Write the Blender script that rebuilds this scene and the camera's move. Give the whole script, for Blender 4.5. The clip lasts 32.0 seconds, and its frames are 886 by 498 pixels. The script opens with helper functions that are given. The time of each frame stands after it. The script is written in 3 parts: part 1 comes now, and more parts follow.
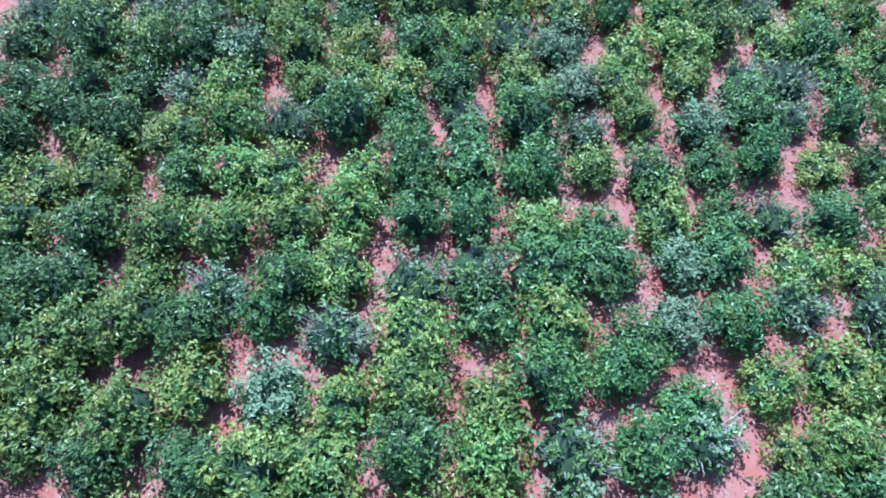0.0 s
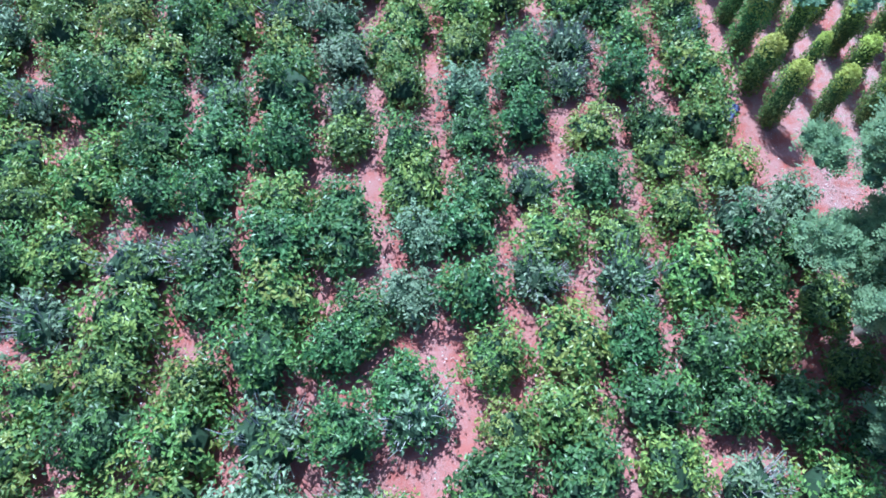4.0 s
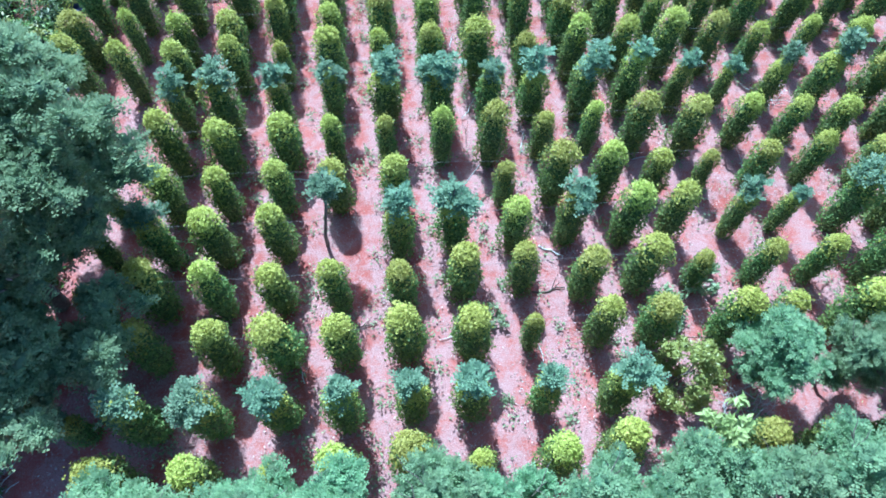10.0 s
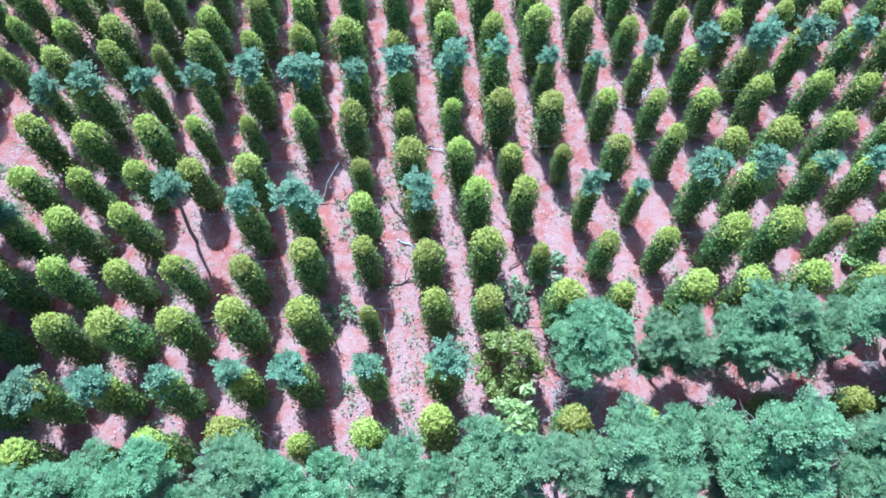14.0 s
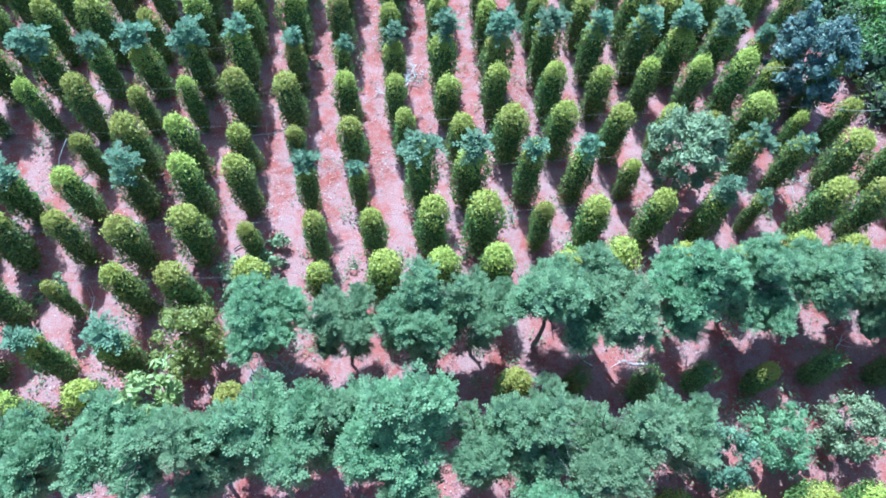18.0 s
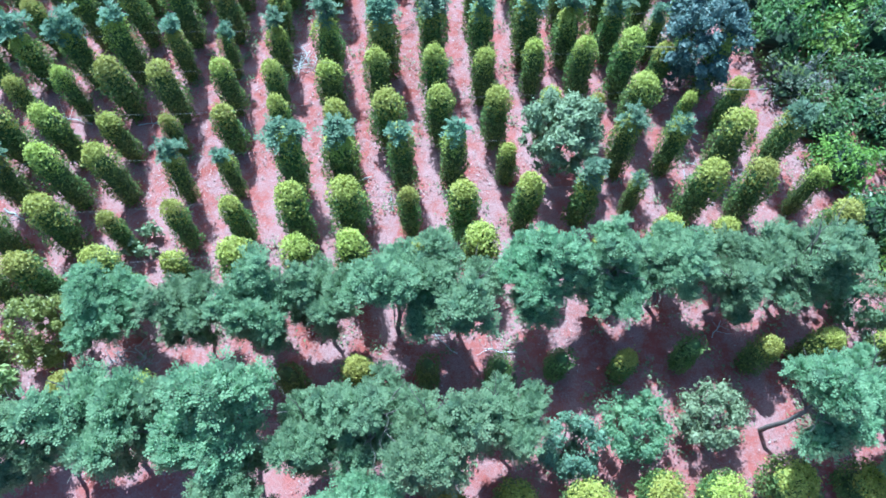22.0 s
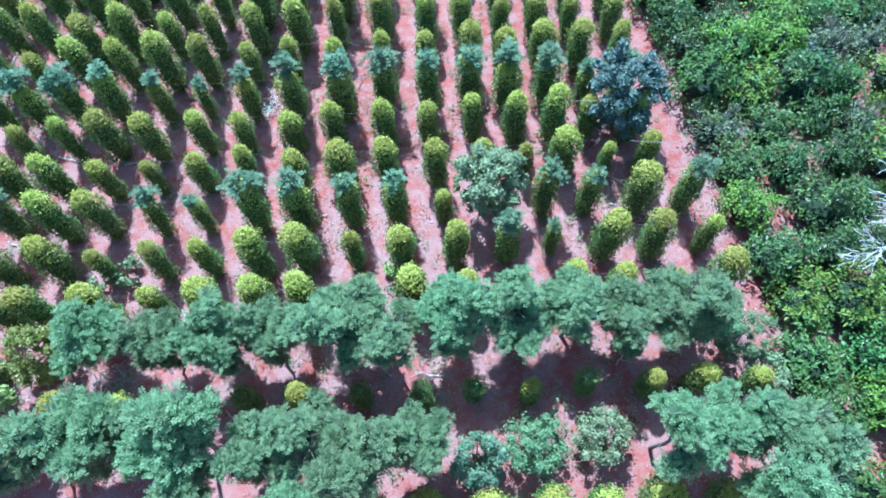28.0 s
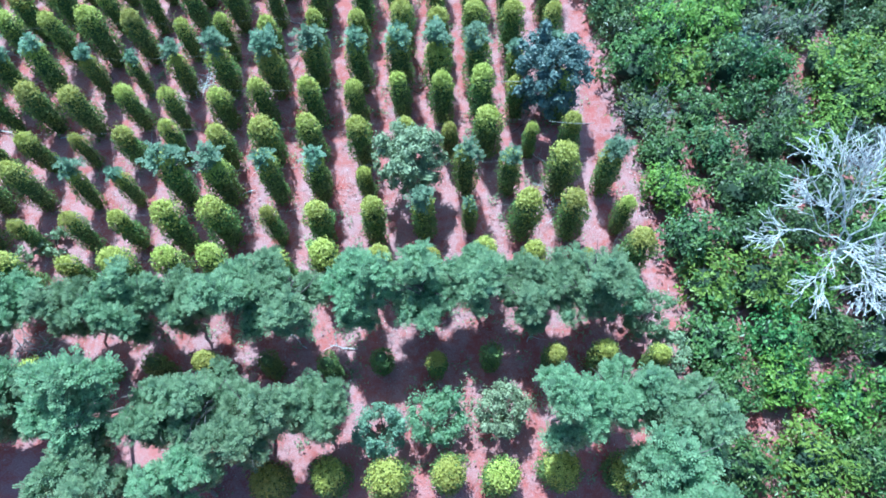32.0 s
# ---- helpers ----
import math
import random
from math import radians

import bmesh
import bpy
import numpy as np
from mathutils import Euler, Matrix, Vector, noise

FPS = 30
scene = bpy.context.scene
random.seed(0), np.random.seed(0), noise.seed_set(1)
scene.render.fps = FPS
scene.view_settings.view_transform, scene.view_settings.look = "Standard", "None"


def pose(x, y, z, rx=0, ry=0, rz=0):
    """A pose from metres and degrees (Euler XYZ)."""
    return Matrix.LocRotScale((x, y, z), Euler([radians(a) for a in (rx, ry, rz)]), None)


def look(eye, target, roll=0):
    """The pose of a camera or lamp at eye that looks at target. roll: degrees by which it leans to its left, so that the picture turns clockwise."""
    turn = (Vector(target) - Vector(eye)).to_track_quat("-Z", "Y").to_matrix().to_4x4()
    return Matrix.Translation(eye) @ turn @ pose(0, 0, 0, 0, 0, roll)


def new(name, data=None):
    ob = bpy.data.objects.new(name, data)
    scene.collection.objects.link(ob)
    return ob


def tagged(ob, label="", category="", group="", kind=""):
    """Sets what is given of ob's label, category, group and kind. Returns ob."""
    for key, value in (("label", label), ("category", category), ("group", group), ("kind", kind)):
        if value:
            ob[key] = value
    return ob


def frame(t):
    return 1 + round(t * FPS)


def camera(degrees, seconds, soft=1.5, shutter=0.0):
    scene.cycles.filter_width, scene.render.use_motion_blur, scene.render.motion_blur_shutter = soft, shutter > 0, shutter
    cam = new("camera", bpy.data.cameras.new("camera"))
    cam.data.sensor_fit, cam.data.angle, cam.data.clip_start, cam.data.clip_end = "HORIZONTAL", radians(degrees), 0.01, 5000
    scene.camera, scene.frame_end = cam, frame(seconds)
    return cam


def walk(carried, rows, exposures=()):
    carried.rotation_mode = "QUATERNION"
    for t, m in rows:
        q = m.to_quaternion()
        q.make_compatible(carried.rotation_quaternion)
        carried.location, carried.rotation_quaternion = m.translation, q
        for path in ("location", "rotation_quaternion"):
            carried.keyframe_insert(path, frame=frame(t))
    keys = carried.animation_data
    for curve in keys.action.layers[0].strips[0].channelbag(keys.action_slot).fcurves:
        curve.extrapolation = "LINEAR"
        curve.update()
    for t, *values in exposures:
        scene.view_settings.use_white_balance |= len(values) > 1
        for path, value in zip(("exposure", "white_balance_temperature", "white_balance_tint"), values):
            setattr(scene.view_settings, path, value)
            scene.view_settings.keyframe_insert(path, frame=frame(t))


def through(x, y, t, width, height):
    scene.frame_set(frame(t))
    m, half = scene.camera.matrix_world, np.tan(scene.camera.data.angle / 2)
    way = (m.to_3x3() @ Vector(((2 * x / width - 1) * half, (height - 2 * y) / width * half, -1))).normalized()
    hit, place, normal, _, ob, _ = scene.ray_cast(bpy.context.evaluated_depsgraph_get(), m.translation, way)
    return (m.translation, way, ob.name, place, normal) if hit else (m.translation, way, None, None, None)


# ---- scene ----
cam = camera(70.0, 32.0, soft=1.8)
PATH = [
    (0.0, -38.90, -18.67, 26.72, 28.18, -1.17, -1.82),
    (0.5, -38.73, -18.69, 26.70, 28.28, -1.05, -1.85),
    (1.0, -38.58, -18.73, 26.64, 28.37, -0.83, -1.88),
    (1.5, -38.19, -18.79, 26.50, 28.47, -0.44, -1.93),
    (2.0, -37.21, -18.80, 26.24, 28.64, 0.05, -1.99),
    (2.5, -34.98, -18.89, 25.78, 28.75, 0.34, -2.25),
    (3.0, -33.08, -18.96, 25.28, 28.75, 0.79, -2.37),
    (3.5, -29.74, -19.20, 24.87, 28.49, 0.70, -2.92),
    (5.5, -19.49, -20.17, 26.48, 26.99, -0.09, -4.58),
    (6.0, -16.83, -20.14, 26.68, 26.65, -0.34, -4.84),
    (6.5, -14.32, -19.92, 26.55, 26.22, -0.42, -5.04),
    (7.0, -11.58, -19.83, 26.41, 25.87, -0.45, -5.25),
    (7.5, -8.37, -20.13, 26.38, 25.77, -0.45, -5.42),
    (8.0, -5.14, -20.71, 26.21, 25.99, -0.35, -5.41),
    (8.5, -1.81, -21.31, 25.71, 26.58, -0.33, -5.14),
    (9.0, 1.19, -21.88, 25.10, 27.42, -0.45, -4.73),
    (9.5, 3.78, -22.51, 24.59, 28.26, -0.72, -4.47),
    (10.0, 5.59, -23.02, 24.30, 28.96, -0.93, -4.35),
    (10.5, 6.78, -23.39, 24.19, 29.37, -1.06, -4.31),
    (11.0, 7.47, -23.67, 24.18, 29.44, -1.09, -4.32),
    (11.5, 7.88, -23.79, 24.24, 29.29, -1.02, -4.27),
    (12.0, 8.06, -23.69, 24.37, 29.09, -0.72, -4.20),
    (12.5, 8.63, -23.57, 24.56, 28.85, -0.29, -4.13),
    (13.0, 9.67, -23.51, 24.78, 28.58, 0.18, -4.03),
    (13.5, 11.13, -23.59, 25.01, 28.24, 0.59, -3.94),
    (14.0, 12.76, -23.82, 25.34, 27.92, 0.97, -3.84),
    (14.5, 14.74, -24.21, 25.77, 27.71, 1.23, -3.73),
    (15.0, 16.83, -24.62, 26.07, 27.63, 1.34, -3.56),
    (15.5, 19.00, -24.83, 26.04, 27.64, 1.14, -3.47),
    (17.5, 23.47, -25.34, 24.78, 28.19, -1.65, -4.05),
    (18.0, 23.53, -25.34, 24.79, 28.34, -1.81, -3.93),
    (18.5, 23.43, -25.30, 24.81, 28.42, -1.74, -3.80),
    (19.0, 23.46, -25.20, 24.81, 28.47, -1.47, -3.69),
    (19.5, 24.06, -25.19, 24.78, 28.47, -1.12, -3.68),
    (20.0, 24.98, -25.25, 24.72, 28.41, -0.69, -3.70),
    (20.5, 26.24, -25.38, 24.63, 28.27, -0.28, -3.75),
    (21.0, 27.68, -25.54, 24.49, 28.10, -0.03, -3.78),
    (21.5, 29.13, -25.68, 24.40, 27.96, -0.09, -3.78),
    (22.0, 29.75, -25.79, 24.37, 27.77, -0.19, -3.66),
    (22.5, 29.89, -25.81, 24.50, 27.62, -0.27, -3.48),
    (23.0, 30.04, -25.78, 25.00, 27.54, -0.32, -3.38),
    (23.5, 30.20, -25.75, 25.84, 27.53, -0.29, -3.29),
    (24.0, 30.42, -25.73, 26.88, 27.57, -0.24, -3.25),
    (24.5, 30.65, -25.76, 27.80, 27.53, -0.25, -3.20),
    (25.0, 30.81, -25.77, 28.37, 27.37, -0.30, -3.11),
    (25.5, 30.91, -25.78, 28.61, 27.08, -0.30, -2.97),
    (27.5, 32.22, -25.46, 28.62, 26.35, 0.66, -2.52),
    (28.0, 33.46, -25.46, 28.73, 26.15, 1.06, -2.44),
    (28.5, 35.19, -25.57, 28.86, 25.97, 1.24, -2.39),
    (29.0, 36.64, -25.76, 28.95, 25.82, 1.17, -2.25),
    (29.5, 37.37, -25.93, 29.00, 25.69, 1.07, -2.03),
    (30.0, 37.53, -25.94, 29.00, 25.58, 1.04, -1.84),
    (30.5, 37.53, -26.26, 28.86, 25.16, 1.02, -1.71),
    (31.0, 37.52, -26.17, 28.88, 25.10, 1.02, -1.58),
    (31.5, 37.54, -26.23, 28.90, 24.99, 1.03, -1.45),
    (32.0, 37.63, -26.23, 28.92, 24.92, 1.02, -1.33),
]
walk(cam, [(t, pose(x, y, z, rx, ry, rz)) for t, x, y, z, rx, ry, rz in PATH], [(0.0, 1.06, 4550, -6.8), (6.0, 1.1, 4550, -6.8), (9.0, 1.18, 4550, -6.8), (14.0, 1.18, 4550, -6.8), (19.0, 1.12, 4550, -6.8), (32.0, 1.12, 4550, -6.8)])

# ---- light ----
SUN_WAY = Vector((0.15, -0.63, -1.0)).normalized()      # the way the sunlight goes
world = bpy.data.worlds.new("sky")
scene.world = world
world.use_nodes = True
wn = world.node_tree.nodes
sky = wn.new("ShaderNodeTexSky")
sky.sky_type, sky.sun_disc = "NISHITA", False
sky.sun_elevation = math.asin(-SUN_WAY.z)
sky.sun_rotation = math.atan2(-SUN_WAY.x, -SUN_WAY.y)
sky.dust_density = 2.0
wn["Background"].inputs[1].default_value = 0.098
world.node_tree.links.new(sky.outputs[0], wn["Background"].inputs[0])
sun_data = bpy.data.lights.new("sun", "SUN")
sun_data.energy, sun_data.angle, sun_data.color = 4.85, radians(0.6), (1.0, 0.95, 0.88)
sun = new("sun", sun_data)
sun.matrix_world = look((-40, 70, 100), Vector((-40, 70, 100)) + SUN_WAY)


# ---- materials ----
def material(name):
    m = bpy.data.materials.new(name)
    m.use_nodes = True
    t = m.node_tree
    return m, t, t.nodes["Principled BSDF"], t.nodes["Material Output"]


def link(t, a, b):
    t.links.new(a, b)


def noise_node(t, scale, detail=4.0, rough=0.55, coords=None):
    n = t.nodes.new("ShaderNodeTexNoise")
    n.inputs["Scale"].default_value, n.inputs["Detail"].default_value, n.inputs["Roughness"].default_value = scale, detail, rough
    if coords is not None:
        link(t, coords, n.inputs["Vector"])
    return n.outputs["Fac"]


def ramp(t, fac, stops):
    r = t.nodes.new("ShaderNodeValToRGB")
    e = r.color_ramp.elements
    while len(e) < len(stops):
        e.new(0.5)
    for k, (p, c) in enumerate(stops):
        e[k].position, e[k].color = p, (*c, 1.0)
    link(t, fac, r.inputs["Fac"])
    return r.outputs["Color"]


def mixed(t, fac, a, b, mode="MIX"):
    m = t.nodes.new("ShaderNodeMix")
    m.data_type, m.blend_type = "RGBA", mode
    for v, s in ((fac, m.inputs["Factor"]), (a, m.inputs[6]), (b, m.inputs[7])):
        if isinstance(v, (int, float)):
            s.default_value = v
        elif isinstance(v, tuple):
            s.default_value = (*v, 1.0)
        else:
            link(t, v, s)
    return m.outputs[2]


def math_node(t, op, a, b):
    m = t.nodes.new("ShaderNodeMath")
    m.operation = op
    for v, s in ((a, m.inputs[0]), (b, m.inputs[1])):
        if isinstance(v, (int, float)):
            s.default_value = v
        else:
            link(t, v, s)
    return m.outputs[0]


def foliage(name, dark, mid, light, rough=0.45, through=0.25, specular=0.4, vary=0.4, relief=0.0):
    """Leaves that vary from leaf to leaf and from plant to plant, and let some light through."""
    m, t, b, out = material(name)
    g = t.nodes.new("ShaderNodeNewGeometry")
    o = t.nodes.new("ShaderNodeObjectInfo")
    c = ramp(t, g.outputs["Random Per Island"], [(0.0, dark), (0.55, mid), (1.0, light)])
    hue = t.nodes.new("ShaderNodeHueSaturation")
    link(t, math_node(t, "MULTIPLY_ADD", o.outputs["Random"], 0.05), hue.inputs["Hue"])
    hue.inputs["Hue"].links[0].from_node.inputs[2].default_value = 0.475
    link(t, math_node(t, "MULTIPLY_ADD", o.outputs["Random"], vary), hue.inputs["Value"])
    hue.inputs["Value"].links[0].from_node.inputs[2].default_value = 1.0 - vary * 0.55
    link(t, c, hue.inputs["Color"])
    patch = noise_node(t, 1.7, 3.0)
    c2 = mixed(t, math_node(t, "MULTIPLY", patch, 0.5), hue.outputs[0], light)
    link(t, c2, b.inputs["Base Color"])
    b.inputs["Roughness"].default_value = rough
    b.inputs["Specular IOR Level"].default_value = specular
    if relief:
        bump = t.nodes.new("ShaderNodeBump")
        bump.inputs["Strength"].default_value, bump.inputs["Distance"].default_value = 1.0, relief
        tc = t.nodes.new("ShaderNodeTexCoord")
        link(t, noise_node(t, 11.0, 4.0, 0.7, tc.outputs["Object"]), bump.inputs["Height"])
        link(t, bump.outputs[0], b.inputs["Normal"])
    tr = t.nodes.new("ShaderNodeBsdfTranslucent")
    link(t, c2, tr.inputs["Color"])
    mx = t.nodes.new("ShaderNodeMixShader")
    mx.inputs[0].default_value = through
    link(t, b.outputs[0], mx.inputs[1])
    link(t, tr.outputs[0], mx.inputs[2])
    link(t, mx.outputs[0], out.inputs["Surface"])
    return m


def bark(name, a, b_, scale=9.0, rough=0.85):
    m, t, b, out = material(name)
    tc = t.nodes.new("ShaderNodeTexCoord")
    n = noise_node(t, scale, 6.0, 0.65, tc.outputs["Object"])
    link(t, ramp(t, n, [(0.3, a), (0.7, b_)]), b.inputs["Base Color"])
    b.inputs["Roughness"].default_value = rough
    bump = t.nodes.new("ShaderNodeBump")
    bump.inputs["Strength"].default_value, bump.inputs["Distance"].default_value = 0.6, 0.02
    link(t, n, bump.inputs["Height"])
    link(t, bump.outputs[0], b.inputs["Normal"])
    return m


def soil_material():
    """Red laterite soil with pale leaf litter in drifts, clods and tracks."""
    m, t, b, out = material("red_soil")
    g = t.nodes.new("ShaderNodeNewGeometry")
    pos = g.outputs["Position"]
    big = noise_node(t, 0.16, 5.0, 0.6, pos)
    mid = noise_node(t, 1.3, 6.0, 0.65, pos)
    fine = noise_node(t, 14.0, 5.0, 0.7, pos)
    red = ramp(t, big, [(0.3, (0.265, 0.068, 0.058)), (0.5, (0.340, 0.104, 0.096)), (0.72, (0.41, 0.150, 0.142))])
    red = mixed(t, math_node(t, "MULTIPLY", fine, 0.45), red, (0.22, 0.075, 0.055))
    xyz = t.nodes.new("ShaderNodeSeparateXYZ")
    link(t, pos, xyz.inputs[0])
    wave = math_node(t, "COSINE", math_node(t, "MULTIPLY", math_node(t, "ADD", xyz.outputs[0], math_node(t, "MULTIPLY", big, 0.9)), 2 * math.pi / 2.39), 0.0)
    strip = math_node(t, "ADD", math_node(t, "MULTIPLY", mid, 0.55), math_node(t, "MULTIPLY", wave, 0.035))
    drift = ramp(t, math_node(t, "ADD", strip, math_node(t, "MULTIPLY", fine, 0.45)),
                 [(0.42, (0, 0, 0)), (0.55, (1, 1, 1))])
    litter = ramp(t, noise_node(t, 30.0, 3.0, 0.6, pos), [(0.3, (0.16, 0.105, 0.105)), (0.5, (0.37, 0.275, 0.29)), (0.75, (0.55, 0.48, 0.52))])
    field = t.nodes.new("ShaderNodeMapRange")
    field.interpolation_type = "SMOOTHSTEP"
    for k, v in enumerate((-9.5, -3.5, 0.55, 1.0)):
        field.inputs[1 + k].default_value = v
    link(t, math_node(t, "ADD", xyz.outputs[0], math_node(t, "MULTIPLY", big, 5.0)), field.inputs[0])
    reach = t.nodes.new("ShaderNodeMapRange")
    reach.interpolation_type = "SMOOTHSTEP"
    for k, v in enumerate((26.0, 42.0, 1.0, 0.1)):
        reach.inputs[1 + k].default_value = v
    link(t, math_node(t, "ADD", math_node(t, "ABSOLUTE", xyz.outputs[1], 0.0), math_node(t, "MULTIPLY", big, 14.0)), reach.inputs[0])
    patchy = math_node(t, "MULTIPLY", field.outputs[0], reach.outputs[0])
    c = mixed(t, math_node(t, "MULTIPLY", math_node(t, "MULTIPLY", drift, 0.6), patchy), red, litter)
    link(t, c, b.inputs["Base Color"])
    b.inputs["Roughness"].default_value = 0.95
    b.inputs["Specular IOR Level"].default_value = 0.15
    bump = t.nodes.new("ShaderNodeBump")
    bump.inputs["Strength"].default_value, bump.inputs["Distance"].default_value = 0.8, 0.06
    link(t, math_node(t, "ADD", mid, fine), bump.inputs["Height"])
    link(t, bump.outputs[0], b.inputs["Normal"])
    return m


def plain(name, color, rough=0.7, vary=0.25, scale=6.0):
    m, t, b, out = material(name)
    g = t.nodes.new("ShaderNodeNewGeometry")
    n = noise_node(t, scale, 5.0, 0.6, g.outputs["Position"])
    lo = tuple(max(0.0, v * (1 - vary)) for v in color)
    hi = tuple(min(1.0, v * (1 + vary)) for v in color)
    link(t, ramp(t, n, [(0.3, lo), (0.7, hi)]), b.inputs["Base Color"])
    b.inputs["Roughness"].default_value = rough
    return m


def litter_material():
    m, t, b, out = material("leaf_litter")
    g = t.nodes.new("ShaderNodeNewGeometry")
    link(t, ramp(t, g.outputs["Random Per Island"], [(0.0, (0.17, 0.085, 0.07)), (0.35, (0.30, 0.20, 0.175)), (0.75, (0.39, 0.30, 0.285)), (1.0, (0.53, 0.47, 0.47))]), b.inputs["Base Color"])
    b.inputs["Roughness"].default_value = 0.7
    return m


SOIL = soil_material()
LITTER = litter_material()
PEPPER_LEAF = foliage("pepper_leaf", (0.078, 0.142, 0.048), (0.166, 0.248, 0.078), (0.285, 0.365, 0.122), 0.55, 0.46, 0.25)
# young-leaf yellow-green, brightened so that sunlit tops are painted in
PEPPER_SUNLIT_NEW = foliage("pepper_new_leaf", (0.27, 0.292, 0.048), (0.42, 0.438, 0.082), (0.57, 0.568, 0.150), 0.5, 0.38, 0.3, 0.5)
# darker than the leaves: shade inside the column put into the colour
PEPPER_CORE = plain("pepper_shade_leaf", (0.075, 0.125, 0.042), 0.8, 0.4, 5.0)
COFFEE_LEAF = foliage("coffee_leaf", (0.022, 0.054, 0.018), (0.052, 0.106, 0.034), (0.140, 0.215, 0.085), 0.40, 0.22, 0.42, 0.75)
COFFEE_MID = foliage("coffee_mid_leaf", (0.042, 0.086, 0.020), (0.096, 0.160, 0.036), (0.205, 0.285, 0.084), 0.42, 0.24, 0.40, 0.75)
COFFEE_LIGHT = foliage("coffee_light_leaf", (0.13, 0.165, 0.034), (0.24, 0.275, 0.055), (0.37, 0.41, 0.12), 0.42, 0.3, 0.55, 0.5)
COFFEE_GREY = foliage("coffee_grey_leaf", (0.080, 0.112, 0.062), (0.145, 0.190, 0.108), (0.26, 0.31, 0.20), 0.5, 0.2, 0.4, 0.5)
COFFEE_FRESH = foliage("coffee_fresh_leaf", (0.036, 0.104, 0.026), (0.082, 0.180, 0.044), (0.190, 0.310, 0.105), 0.42, 0.30, 0.40, 0.7)
# near-black green: the shade deep in a coffee bush, painted as colour
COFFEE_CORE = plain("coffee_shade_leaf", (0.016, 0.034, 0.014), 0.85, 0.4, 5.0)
TUFT_LEAF = foliage("tuft_leaf", (0.090, 0.160, 0.100), (0.158, 0.246, 0.152), (0.26, 0.360, 0.230), 0.55, 0.35, 0.25)
FEATHER_LEAF = foliage("feather_leaf", (0.158, 0.256, 0.146), (0.250, 0.368, 0.206), (0.365, 0.488, 0.280), 0.7, 0.54, 0.1)
# a darker copy of the feathery leaf colour, painting shade inside the crown
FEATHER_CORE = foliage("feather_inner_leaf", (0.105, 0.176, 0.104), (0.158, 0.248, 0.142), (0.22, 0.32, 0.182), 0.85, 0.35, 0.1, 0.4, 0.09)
SHADE_TREE_LEAF = foliage("shade_tree_leaf", (0.165, 0.262, 0.155), (0.262, 0.380, 0.218), (0.38, 0.505, 0.300), 0.7, 0.54, 0.1)
# this tree's leaf colour darkened, so depth in the crown reads as shade
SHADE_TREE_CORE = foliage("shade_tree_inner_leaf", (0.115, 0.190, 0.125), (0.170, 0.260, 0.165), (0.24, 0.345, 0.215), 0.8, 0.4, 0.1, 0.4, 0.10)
PALE_LEAF = foliage("pale_leaf", (0.115, 0.160, 0.084), (0.210, 0.272, 0.142), (0.35, 0.415, 0.245), 0.5, 0.28, 0.35)
BLUE_LEAF = foliage("blue_green_leaf", (0.045, 0.085, 0.078), (0.09, 0.15, 0.135), (0.19, 0.26, 0.235), 0.45, 0.2, 0.5)
BRIGHT_LEAF = foliage("bright_leaf", (0.19, 0.275, 0.085), (0.31, 0.405, 0.135), (0.46, 0.55, 0.22), 0.45, 0.3)
COFFEE_VIVID = foliage("coffee_vivid_leaf", (0.092, 0.172, 0.022), (0.170, 0.278, 0.038), (0.30, 0.42, 0.09), 0.45, 0.32, 0.35, 0.6)
BARK = bark("grey_brown_bark", (0.10, 0.085, 0.075), (0.24, 0.21, 0.19))
DEAD_WOOD = bark("bleached_dead_wood", (0.38, 0.38, 0.38), (0.66, 0.67, 0.67), 5.0, 0.7)
TWIG = bark("dry_twig", (0.27, 0.25, 0.25), (0.47, 0.45, 0.46), 7.0)
POST = bark("weathered_post", (0.25, 0.22, 0.20), (0.50, 0.47, 0.45), 6.0)
DARK_STICK = bark("dark_stick", (0.05, 0.04, 0.035), (0.14, 0.11, 0.09), 6.0)
BLUE_SHEET = plain("blue_plastic", (0.035, 0.04, 0.14), 0.6, 0.5, 4.0)
WHITE_SHEET = plain("white_plastic", (0.72, 0.73, 0.78), 0.4, 0.15, 4.0)
DARK_WIRE = plain("grey_wire", (0.16, 0.16, 0.16), 0.6, 0.2, 3.0)
WIRE = plain("wire_rope", (0.30, 0.30, 0.28), 0.7, 0.2, 3.0)


# ---- mesh helpers ----
def mesh_object(name, verts, faces, mat, parent=None, label="", smooth=False):
    me = bpy.data.meshes.new(name)
    verts = np.asarray(verts, dtype=np.float32)
    faces = np.asarray(faces, dtype=np.int32)
    n, k = faces.shape
    me.vertices.add(len(verts))
    me.vertices.foreach_set("co", verts.ravel())
    me.loops.add(n * k)
    me.loops.foreach_set("vertex_index", faces.ravel())
    me.polygons.add(n)
    me.polygons.foreach_set("loop_start", np.arange(0, n * k, k, dtype=np.int32))
    me.polygons.foreach_set("use_smooth", np.full(n, smooth))
    me.update(calc_edges=True)
    me.materials.append(mat)
    ob = new(name, me)
    if parent is not None:
        ob.parent = parent
    if label:
        tagged(ob, label)
    return ob


def unit(v):
    return v / np.maximum(np.linalg.norm(v, axis=-1, keepdims=True), 1e-9)


